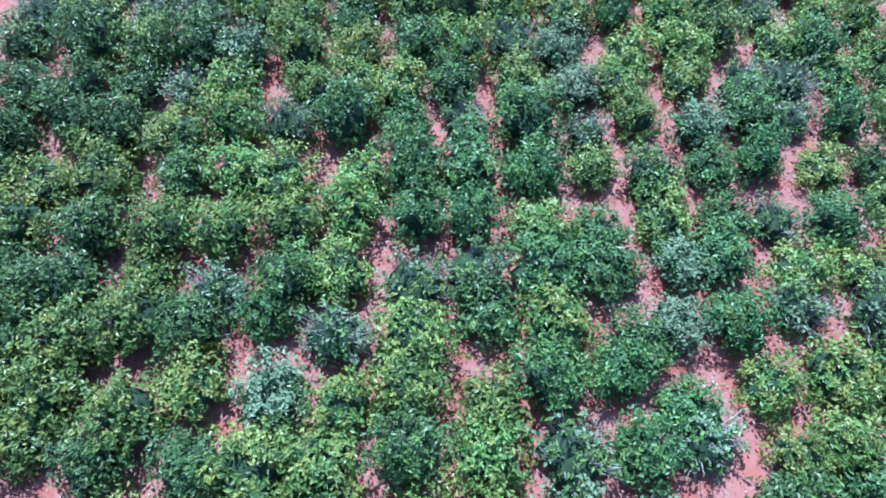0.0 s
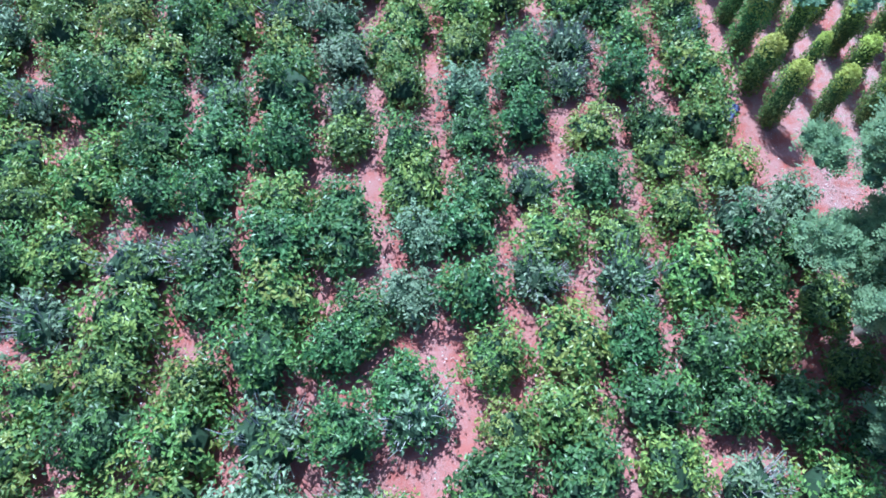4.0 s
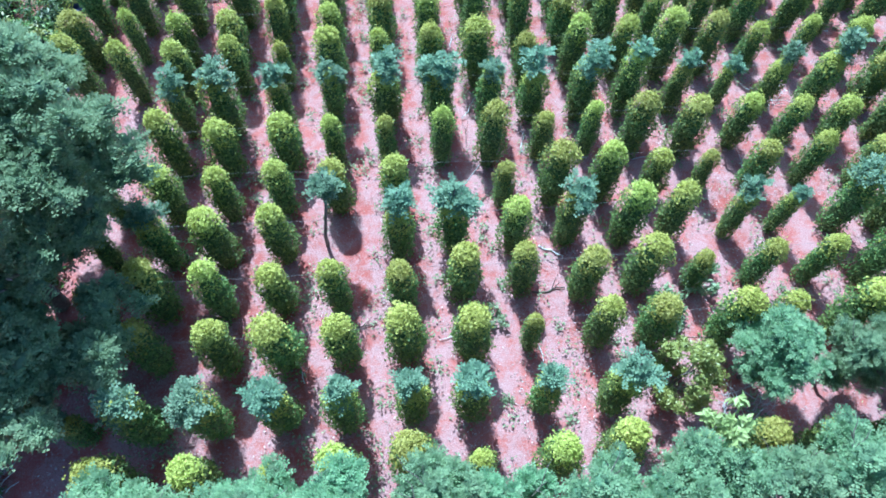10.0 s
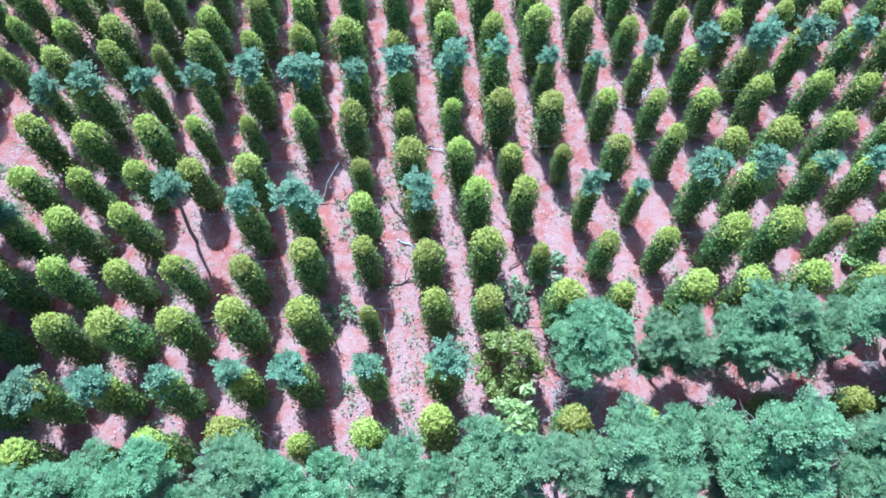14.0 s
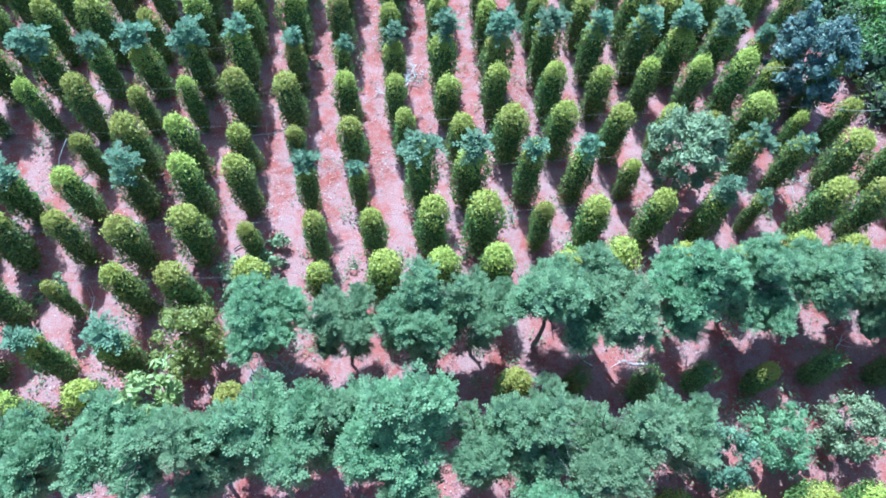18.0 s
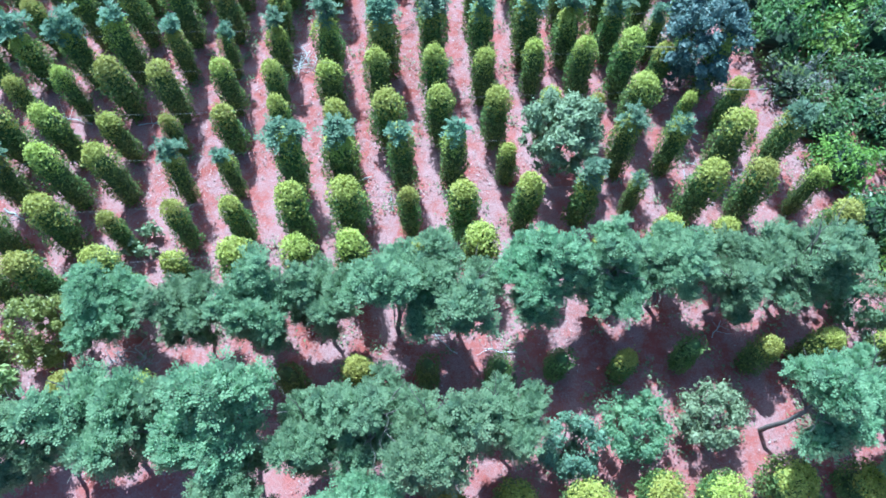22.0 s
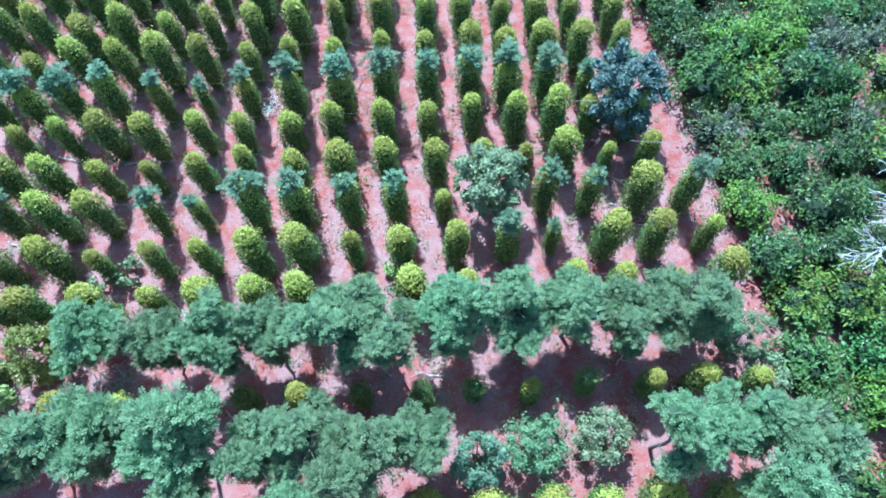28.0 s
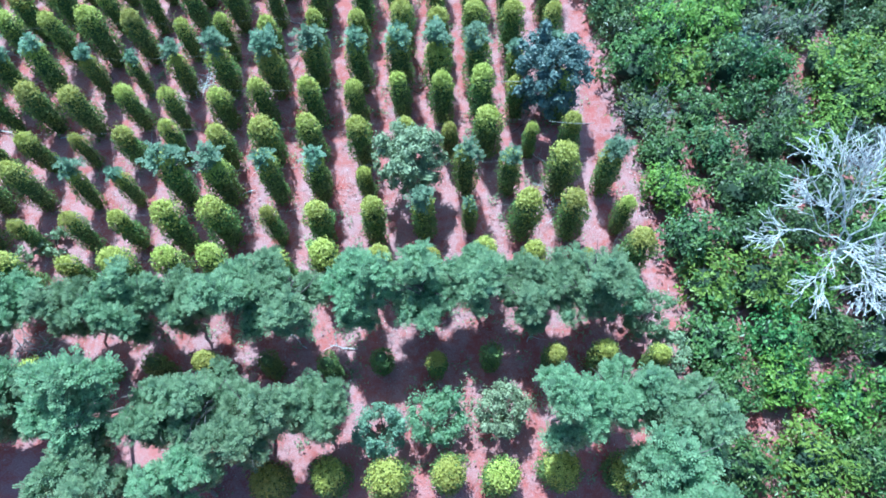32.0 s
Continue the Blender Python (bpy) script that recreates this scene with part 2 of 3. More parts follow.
def leaves(rng, at, face, size, width=0.45, fold=0.18, loose=0.45):
    """Folded leaf blades at the points given, each turned to face roughly its direction, as leaves do towards the light."""
    n = len(at)
    up = unit(unit(face) + rng.normal(0, loose, (n, 3)) + np.array([0, 0, 0.25]))
    d = unit(np.cross(up, rng.normal(0, 1, (n, 3))))
    side = np.cross(d, up)
    ln = (size * rng.uniform(0.7, 1.3, n))[:, None]
    w = ln * width * 0.5
    mid = at + d * ln * 0.45
    v = np.stack([at, mid + side * w + up * w * fold, at + d * ln - up * ln * 0.12, mid - side * w + up * w * fold], 1)
    return v.reshape(-1, 3), np.arange(4 * n).reshape(-1, 4)


def joined(parts):
    vs, fs, k = [], [], 0
    for v, f_ in parts:
        vs.append(v)
        fs.append(f_ + k)
        k += len(v)
    return np.concatenate(vs), np.concatenate(fs)


def tube(points, radii, sides=6):
    """A tapered tube through the points, open where it is thin."""
    p = np.asarray(points, float)
    r = np.asarray(radii, float)
    d = unit(np.gradient(p, axis=0))
    a = unit(np.cross(d, np.array([0.31, 0.87, 0.13])))
    b = np.cross(d, a)
    th = np.arange(sides) * 2 * np.pi / sides
    ring = p[:, None] + r[:, None, None] * (np.cos(th)[None, :, None] * a[:, None] + np.sin(th)[None, :, None] * b[:, None])
    f_ = []
    for k in range(len(p) - 1):
        for s in range(sides):
            f_.append((k * sides + s, k * sides + (s + 1) % sides, (k + 1) * sides + (s + 1) % sides, (k + 1) * sides + s))
    return ring.reshape(-1, 3), np.array(f_)


def bent(rng, a, b, n=5, wob=0.1):
    """A crooked line of points from a to b."""
    a, b = np.asarray(a, float), np.asarray(b, float)
    t = np.linspace(0, 1, n)[:, None]
    p = a + (b - a) * t
    p[1:-1] += rng.normal(0, wob * np.linalg.norm(b - a), (n - 2, 3)) * 0.5
    return p


def blob(rng, radius, height, base=0.1, rings=7, sides=12, rough=0.18):
    """A rough closed dome inside a plant, coloured dark for the shade there."""
    v, f_ = [], []
    for k in range(rings):
        a = k / (rings - 1)
        r = radius * math.sqrt(max(0.02, 1 - (2 * a - 0.9) ** 2 * 0.75)) * (0.15 if k == rings - 1 else 1)
        for s in range(sides):
            th = 2 * math.pi * s / sides
            q = r * (1 + rng.normal(0, rough))
            v.append((q * math.cos(th), q * math.sin(th), base + (height - base) * a))
    for k in range(rings - 1):
        for s in range(sides):
            f_.append((k * sides + s, k * sides + (s + 1) % sides, (k + 1) * sides + (s + 1) % sides, (k + 1) * sides + s))
    return np.array(v), np.array(f_)


def root(name, m, label, category, group=""):
    ob = new(name)
    ob.empty_display_size = 0.3
    ob.matrix_basis = m
    return tagged(ob, label, category, group)


def joint_mesh(src, name, parent, label=""):
    """Another object on the mesh that src has."""
    ob = new(name, src)
    ob.parent = parent
    if label:
        tagged(ob, label)
    return ob


SHAPES = {}


def hidden_mesh(name, vf, mat, smooth=False):
    """A mesh alone, to be shared."""
    ob = mesh_object(name, vf[0], vf[1], mat, smooth=smooth)
    me = ob.data
    bpy.data.objects.remove(ob)
    SHAPES[me.name] = vf
    return me


# ---- ground ----
def ground():
    rng = np.random.default_rng(3)
    xs = np.concatenate([[-3000, -600, -150], np.arange(-70, 76, 0.5), [160, 600, 3000]])
    ys = np.concatenate([[-3000, -600, -120], np.arange(-34, 34, 0.5), [120, 600, 3000]])
    gx, gy = np.meshgrid(xs, ys)
    near = (np.abs(gx) < 80) & (np.abs(gy) < 40)
    gz = rng.normal(0, 0.022, gx.shape) + 0.05 * np.sin(gx * 0.9 + np.sin(gy * 0.4)) * np.sin(gy * 0.7)
    gz = np.where(near, gz, 0.0)
    v = np.stack([gx, gy, gz], -1).reshape(-1, 3)
    w = len(xs)
    i = np.arange((len(ys) - 1) * w).reshape(-1, w)[:, :-1].ravel()
    f_ = np.stack([i, i + 1, i + 1 + w, i + w], 1)
    ob = mesh_object("ground", v, f_, SOIL, smooth=True)
    return tagged(ob, "red laterite soil with pale leaf litter between the rows", "ground", kind="structure")


ground()

# ---- pepper vines on posts ----
STEP = 2.5


def pepper_meshes(seed, height, radius):
    rng = np.random.default_rng(seed)
    n = 2500
    h = rng.beta(1.25, 1.05, n)
    th = rng.uniform(0, 2 * np.pi, n)
    lump = 1 + 0.10 * np.sin(2 * th + seed + 3 * h) + 0.14 * np.sin(h * (7 + seed % 5) + th + seed) + 0.05 * np.sin(h * 23 + 3 * th)
    prof = radius * (0.86 + 0.16 * np.sin(np.pi * np.clip(h, 0, 1))) * np.sqrt(np.clip((1.02 - h) / 0.15, 0.02, 1)) * lump
    prof = np.maximum(prof * (1 + rng.normal(0.01, 0.125, n)), 0.03)
    at = np.stack([prof * np.cos(th), prof * np.sin(th), 0.1 + h * (height - 0.15)], 1)
    out = np.stack([np.cos(th), np.sin(th), np.clip((h - 0.80) * 8, -0.05, 1.6)], 1)
    # bright leaves grow denser upward: sunlight on the top put into the colour
    young = rng.uniform(0, 1, n) < np.clip((h - 0.60) * 2.9, 0.05, 0.97)
    body = leaves(rng, at[~young], out[~young], 0.125, 0.62, loose=0.75)
    extra = 420
    th2 = rng.uniform(0, 2 * np.pi, extra)
    rr = radius * 0.85 * np.sqrt(rng.uniform(0, 1, extra))
    dome = np.stack([rr * np.cos(th2), rr * np.sin(th2), height - 0.02 - 0.42 * (rr / radius) ** 2 + rng.normal(0, 0.05, extra)], 1)
    ways = np.stack([np.cos(th2) * rr / radius, np.sin(th2) * rr / radius, np.full(extra, 0.8)], 1)
    m = 70
    shoots = rng.uniform(0, 2 * np.pi, m)
    rs = radius * rng.uniform(0.1, 0.75, m)
    sh = np.stack([rs * np.cos(shoots), rs * np.sin(shoots), height - 0.30 * (rs / radius) ** 2 + rng.gamma(1.5, 0.09, m)], 1)
    crown = leaves(rng, np.concatenate([at[young], dome, sh]), np.concatenate([out[young], ways, rng.normal(0, 1, (m, 3))]), 0.115, 0.6)
    # closed filler whose dark colour stands for shade behind the leaves
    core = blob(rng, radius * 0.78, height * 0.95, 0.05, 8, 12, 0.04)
    return hidden_mesh("vine_foliage", body, PEPPER_LEAF), hidden_mesh("new_foliage", crown, PEPPER_SUNLIT_NEW), hidden_mesh("inner_foliage", core, PEPPER_CORE)


PEPPERS = [pepper_meshes(11 + k, hgt, rad) for k, (hgt, rad) in enumerate(((4.3, 0.56), (4.5, 0.58), (4.0, 0.54), (4.4, 0.60), (4.2, 0.50), (3.7, 0.55), (4.6, 0.54)))]
SHORT = [pepper_meshes(41 + k, hgt, rad) for k, (hgt, rad) in enumerate(((2.4, 0.66), (2.8, 0.64), (2.1, 0.70)))]
rng0 = np.random.default_rng(5)
POST_MESH = hidden_mesh("post", tube(bent(rng0, (0, 0, -0.2), (0.03, 0.02, 3.5), 5, 0.01), (0.075, 0.07, 0.065, 0.06, 0.05), 8), POST, True)
SHORT_POST = hidden_mesh("post", tube(bent(rng0, (0, 0, -0.2), (0.02, 0.01, 1.9), 4, 0.01), (0.075, 0.07, 0.065, 0.06), 8), POST, True)
STEM_MESH = hidden_mesh("living_stem", tube(bent(rng0, (0, 0, -0.2), (0.12, 0.06, 5.0), 6, 0.02), (0.09, 0.08, 0.075, 0.065, 0.05, 0.03), 8), BARK, True)


def puffs(rng, centres, size, count, leaf, squash=0.8, width=0.5, loose=0.32):
    """Clumps of small leaves round the centres."""
    n = len(centres) * count
    c = np.repeat(centres, count, axis=0)
    d = unit(rng.normal(0, 1, (n, 3)))
    r = (np.repeat(size, count)[:, None] if np.ndim(size) else size) * rng.uniform(0.45, 1.0, (n, 1)) ** 0.5
    at = c + d * r * np.array([1, 1, squash])
    return leaves(rng, at, d + np.array([0, 0, 0.35]), leaf, width, 0.18, loose)


def fronds(rng, centres, size, per, length=0.5):
    """Feathery sprays: each a drooping rib with three pairs of leaflets, fanned out round its clump."""
    n = len(centres) * per
    c = np.repeat(centres, per, axis=0)
    r = np.repeat(np.broadcast_to(np.asarray(size, float), (len(centres),)), per)[:, None]
    d = unit(rng.normal(0, 1, (n, 3)) + np.array([0, 0, 0.45]))
    d[:, 2] = np.abs(d[:, 2]) * 0.9 + 0.05
    start = c + d * r * rng.uniform(0.15, 0.8, (n, 1))
    axis = unit(d * np.array([1, 1, 0.6]) + rng.normal(0, 0.35, (n, 3)))
    side = unit(np.cross(axis, np.array([0, 0, 1.0]) + rng.normal(0, 0.25, (n, 3))))
    up = np.cross(side, axis)
    ln = (length * rng.uniform(0.65, 1.25, n))[:, None]
    quads = []
    for k, (t, reach) in enumerate(((0.12, 0.30), (0.42, 0.34), (0.72, 0.26))):
        base = start + axis * ln * t - np.array([0, 0, 1.0]) * ln * 0.35 * t * t
        nxt = base + axis * ln * 0.24
        for sgn in (-1.0, 1.0):
            out = side * sgn * ln * reach + axis * ln * 0.20 + up * ln * rng.normal(0.02, 0.06, (n, 1))
            quads.append(np.stack([base, base + out * 0.6 - axis * ln * 0.05, base + out, nxt + out * 0.35], 1))
    v = np.concatenate(quads, 1).reshape(-1, 3)
    return v, np.arange(len(v)).reshape(-1, 4)


def lobes(rng, centres, radius, squash=0.8):
    """Rough closed lumps of foliage, one at each centre."""
    rings, sides = 6, 9
    a = np.linspace(0.06, math.pi - 0.06, rings)
    th = np.arange(sides) * 2 * np.pi / sides
    ball = np.stack([np.sin(a)[:, None] * np.cos(th), np.sin(a)[:, None] * np.sin(th), np.repeat(np.cos(a)[:, None] * squash, sides, 1)], -1).reshape(-1, 3)
    n, k = len(centres), rings * sides
    r = np.broadcast_to(np.asarray(radius, float), (n,))[:, None] * (1 + rng.normal(0, 0.2, (n, k)))
    v = centres[:, None] + ball[None] * r[..., None]
    q = np.array([(i * sides + j, (i + 1) * sides + j, (i + 1) * sides + (j + 1) % sides, i * sides + (j + 1) % sides) for i in range(rings - 1) for j in range(sides)])
    return v.reshape(-1, 3), (q[None] + (np.arange(n) * k)[:, None, None]).reshape(-1, 4)


def clustered(rng, clumps, radii, per):
    """Small lobes over the upper side of each clump."""
    d = unit(rng.normal(0, 1, (len(clumps), per, 3)) + np.array([0, 0, 0.35]))
    r = np.asarray(radii)[:, None, None] * rng.uniform(0.55, 1.0, (len(clumps), per, 1))
    return (clumps[:, None] + d * r * np.array([1, 1, 0.75])).reshape(-1, 3)


def tuft_mesh(seed, radius, count):
    rng = np.random.default_rng(seed)
    c = rng.normal(0, 1, (count, 3)) * np.array([radius * 0.40, radius * 0.40, radius * 0.62]) + np.array([0.1, 0.05, 4.35])
    fluff = joined([fronds(rng, c, radius * 0.4, 9, 0.36), puffs(rng, c, radius * 0.4, 22, 0.12), lobes(rng, c, radius * 0.18)])
    return hidden_mesh("living_post_crown", fluff, TUFT_LEAF)


TUFTS = [tuft_mesh(70 + k, r, c) for k, (r, c) in enumerate(((0.52, 16), (0.62, 19), (0.45, 13), (0.70, 22), (0.56, 17)))]


def has_tuft(i, j):
    if (j - 1) % 3:
        return (i, j) in {(15, 5), (16, 5)}
    if j == 4:
        return i not in (4, 6, 7, 0, -1, 14, 15, 18)
    if j == 7:
        return i < 6
    return True


def node(i, j):
    """The place of a post: the rows lean and fan a little over the field."""
    w = min(max((i - 3.0) / 5.0, 0.0), 1.0)
    w = w * w * (3 - 2 * w)
    west = 0.05 + 0.033 * (j - 2)
    east = max(-0.20, -0.17 + 0.14 * (j - 2))
    lean = (1 - w) * west + w * east
    if j <= 3 and i > 15:
        lean -= 0.13 * (i - 15)
    if j == 8:
        lean = 0.15 + 0.02 * i
    if j == 9:
        lean = 0.6
    y = {8: -19.0, 9: -23.7}.get(j, -0.15 - 2.38 * j)
    return STEP * (0.957 * i + lean), y


def pepper(i, j, rng):
    x, y = node(i, j)
    x, y = x + rng.normal(0, 0.11), y + rng.normal(0, 0.11)
    short = j >= 9
    kinds = SHORT if short else PEPPERS
    body, tops, core = kinds[int(rng.integers(len(kinds)))]
    tuft = has_tuft(i, j) and not short
    s = rng.uniform(0.80, 0.96) * (0.8 if j == 8 and i > 7 else 1.0)
    thin = rng.uniform(0.98, 1.24)
    weak = rng.uniform() < 0.10 or (i == -3 and j > 0) or (i, j) in {(2, 2), (14, 4), (8, 3), (10, 2), (9, 4)}
    if weak:
        thin *= 0.72
    m = pose(x, y, 0, rng.normal(0, 1.2), rng.normal(0, 1.2), rng.uniform(0, 360)) @ Matrix.Diagonal((s * thin, s * thin, s * (0.82 if weak else 1), 1))
    label = ("short pepper vine with yellow-green top on red soil" if short else
             "pepper vine column in the shade between two tree rows" if j == 8 and i > 7 else
             "pepper vine column on a living post with blue-green crown" if tuft else
             "thin pepper vine column climbing a weathered post" if weak else
             "dense pepper vine column with yellow-green top on a post")
    thing = root("pepper_vine", m, label, "pepper vine", "pepper vines in rows")
    # core of the column, carrying the painted inner shade
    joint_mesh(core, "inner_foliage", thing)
    vine = joint_mesh(body, "vine_foliage", thing)
    # most columns in the trees' shade go without the painted sunlit top
    if j != 8 or i < 8 or rng.uniform() < 0.4:
        joint_mesh(tops, "new_foliage", vine, "yellow-green young leaves with a sunlit tone in their colour")
    if tuft:
        stem = joint_mesh(STEM_MESH, "living_stem", thing)
        joint_mesh(TUFTS[int(rng.integers(len(TUFTS)))], "living_post_crown", stem, "blue-green feathery crown")
    else:
        joint_mesh(SHORT_POST if short else POST_MESH, "post", thing)


def bare_living_post(x, y, lean_x, lean_y):
    m = pose(x, y, 0, lean_x, lean_y, 0)
    thing = root("living_post", m, "leaning bare living post with a round blue-green crown", "tree")
    joint_mesh(STEM_MESH, "living_stem", thing)
    joint_mesh(TUFTS[1], "living_post_crown", thing, "blue-green feathery crown")


bare_living_post(2.0, -9.15, -2, 4)
MISSING = {(6, 7), (7, 7), (1, 4), (3, 3), (15, 4), (6, 8), (5, 9)}


def pepper_field():
    rng = np.random.default_rng(21)
    for j in range(-4, 10):
        for i in range(-4, 20):
            if (i, j) in MISSING or (i == 19 and (j < -2 or j > 8)):
                continue
            if i == -4 and j > 0:
                continue
            if i == -3 and (0 < j < 3 or j > 7):
                continue
            if (j == 7 and i > 7) or (j == 9 and i < 12):
                continue
            pepper(i, j, rng)


pepper_field()


# ---- coffee bushes ----
def coffee_meshes(seed, radius, height, leaf_mat, light_mat, young_share=0.2, sprays=115, per=12, twigs=9):
    rng = np.random.default_rng(seed)
    th = rng.uniform(0, 2 * np.pi, sprays)
    el = np.arccos(rng.uniform(-0.05, 1, sprays))
    lump = 1 + 0.14 * np.sin(2 * th + seed) + 0.08 * np.sin(5 * th + 2 * seed) + rng.normal(0, 0.09, sprays)
    tip = np.stack([radius * lump * np.sin(el) * np.cos(th), radius * lump * np.sin(el) * np.sin(th), 0.3 + (height - 0.3) * lump * np.maximum(np.cos(el), 0.0) ** 0.8], 1)
    inner = tip * np.array([0.55, 0.55, 0.7])
    k = rng.uniform(0, 1, (sprays, per, 1)) ** 0.6
    at = inner[:, None] + (tip - inner)[:, None] * k + rng.normal(0, 0.10, (sprays, per, 3))
    way = np.repeat(unit(tip * np.array([0.8, 0.8, 1.1]))[:, None], per, 1) + rng.normal(0, 0.25, (sprays, per, 3))
    young = rng.uniform(0, 1, sprays) < young_share
    old_l = leaves(rng, at[~young].reshape(-1, 3), way[~young].reshape(-1, 3), 0.22, 0.5, loose=0.36)
    new_l = leaves(rng, at[young].reshape(-1, 3), way[young].reshape(-1, 3), 0.21, 0.45, loose=0.36)
    # closed dome that fills the bush with painted shade
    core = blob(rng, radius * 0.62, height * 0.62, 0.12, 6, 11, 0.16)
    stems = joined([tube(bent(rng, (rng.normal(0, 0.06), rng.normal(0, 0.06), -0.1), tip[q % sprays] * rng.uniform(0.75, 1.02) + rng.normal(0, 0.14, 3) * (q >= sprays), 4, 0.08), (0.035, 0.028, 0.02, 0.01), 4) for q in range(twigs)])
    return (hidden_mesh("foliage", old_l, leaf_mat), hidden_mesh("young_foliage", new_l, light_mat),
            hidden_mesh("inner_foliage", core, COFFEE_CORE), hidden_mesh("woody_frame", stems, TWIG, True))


DENSE = [coffee_meshes(100 + k, r, h, COFFEE_LEAF, COFFEE_MID, 0.32) for k, (r, h) in enumerate(((1.55, 2.0), (1.7, 2.2), (1.45, 1.8), (1.6, 2.3), (1.5, 2.1)))]
MEDIUM = [coffee_meshes(120 + k, r, h, COFFEE_MID, COFFEE_LIGHT, 0.38, 115, 12, 16) for k, (r, h) in enumerate(((1.55, 2.0), (1.65, 2.1), (1.4, 1.9), (1.6, 2.0)))]
LIGHT = [coffee_meshes(140 + k, r, h, COFFEE_LIGHT, COFFEE_MID, 0.45) for k, (r, h) in enumerate(((1.5, 1.9), (1.6, 2.1)))]
BARE = [coffee_meshes(160 + k, r, h, COFFEE_GREY, COFFEE_MID, 0.4, 56, 9, 150) for k, (r, h) in enumerate(((1.45, 1.9), (1.55, 1.8), (1.35, 1.7)))]
FRESH = [coffee_meshes(190 + k, r, h, COFFEE_FRESH, COFFEE_MID, 0.25) for k, (r, h) in enumerate(((1.6, 2.1), (1.5, 2.2), (1.7, 2.2)))]
VIVID = [coffee_meshes(196 + k, r, h, COFFEE_VIVID, COFFEE_FRESH, 0.25) for k, (r, h) in enumerate(((1.6, 2.1), (1.7, 2.2)))]
GREY = [coffee_meshes(180 + k, r, h, COFFEE_GREY, COFFEE_LEAF, 0.3, 105, 12, 24) for k, (r, h) in enumerate(((1.5, 2.0), (1.6, 2.1)))]
COFFEE_KINDS = ((0.40, DENSE, "dense dark green coffee bush with glossy leaves"), (0.68, MEDIUM, "mid-green coffee bush with lighter shoots"),
                (0.80, LIGHT, "light yellow-green coffee bush on red soil"), (0.87, GREY, "grey-green coffee bush with dull leaves"), (1.01, BARE, "half-bare coffee bush with pale grey twigs"))


EAST_KINDS = ((0.36, DENSE, "dense dark green coffee bush with glossy leaves"), (0.68, FRESH, "fresh green coffee bush with glossy leaves"),
              (0.90, VIVID, "bright yellow-green coffee bush with fresh shoots"), (1.01, BARE, "half-bare coffee bush with pale grey twigs"))
FAR_COFFEE = {}


def coffee(x, y, scale, rng, group):
    u = rng.uniform()
    table = EAST_KINDS if x > 46 else COFFEE_KINDS
    if x > 46 and y < -14 and x < 56:
        u = 0.36 + 0.55 * u
    kinds, label = next((k, lb) for lim, k, lb in table if u < lim)
    leaf, young, core, stems = kinds[int(rng.integers(len(kinds)))]
    m = pose(x, y, 0, rng.normal(0, 3), rng.normal(0, 3), rng.uniform(0, 360)) @ Matrix.Diagonal((scale, scale, scale * rng.uniform(1.0, 1.35), 1))
    if x < -50.5 or x > 60.5 or y > 11.5 or (x < 0 and y < -17.6) or y < -23:
        for me in (core, leaf, young, stems):
            v, f_ = SHAPES[me.name]
            a = np.array(m)
            FAR_COFFEE.setdefault(me.materials[0].name, []).append((v @ a[:3, :3].T + a[:3, 3], f_))
        return
    thing = root("coffee_bush", m, label, "coffee bush", group)
    # holds the bush's inner shade in its colour
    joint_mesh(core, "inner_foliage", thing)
    mass = joint_mesh(leaf, "foliage", thing)
    joint_mesh(young, "young_foliage", mass, "lighter green young leaves")
    joint_mesh(stems, "woody_frame", thing)


# bare patches of soil among the bushes
GAPS = np.array([(-35.8, 6.8), (-35.4, -1.3), (-34.7, -3.8), (-31.2, -8.0), (-31.2, -11.1), (-25.2, -13.1), (-41.3, -5.8), (-44.3, -6.4), (-53.0, -1.5),
                 (-52.5, -4.0), (-50.0, -4.4), (-48.0, -4.1), (-47.1, -7.6), (-47.0, -10.2), (-39.2, 7.7), (-43.8, 10.0), (-46.5, 10.0), (-53.7, -12.9), (-50.9, -14.1),
                 (-54.3, -14.8), (-22.9, -1.7), (-17.7, 2.6), (-40.9, -9.4), (-33.7, -11.6), (-27.8, -10.0), (-22.7, -9.3), (-56.2, 1.6), (-45.9, 5.7), (-38.1, -3.1),
                 (-25.7, -3.0), (-17.1, -3.4), (-23.2, -4.7), (-25.6, -10.1), (-16.9, -12.1), (-16.5, -14.5), (-19.3, -16.0), (-14.1, -4.0), (-30.1, -7.0), (-27.1, -15.7),
                 (55.2, -0.9)])


def pushed(x, y, scale):
    """A bush beside a bare patch stands off it and is smaller."""
    p = np.array([x, y])
    for _ in range(3):
        d = p - GAPS - np.array([0.0, -1.15])
        r = np.linalg.norm(d, axis=1)
        k = int(np.argmin(r))
        need = 1.32 * scale + 0.1
        if r[k] < need:
            p = p + d[k] / max(r[k], 0.05) * (need - r[k]) * 0.75
            scale *= 0.93
    return p[0], p[1], scale


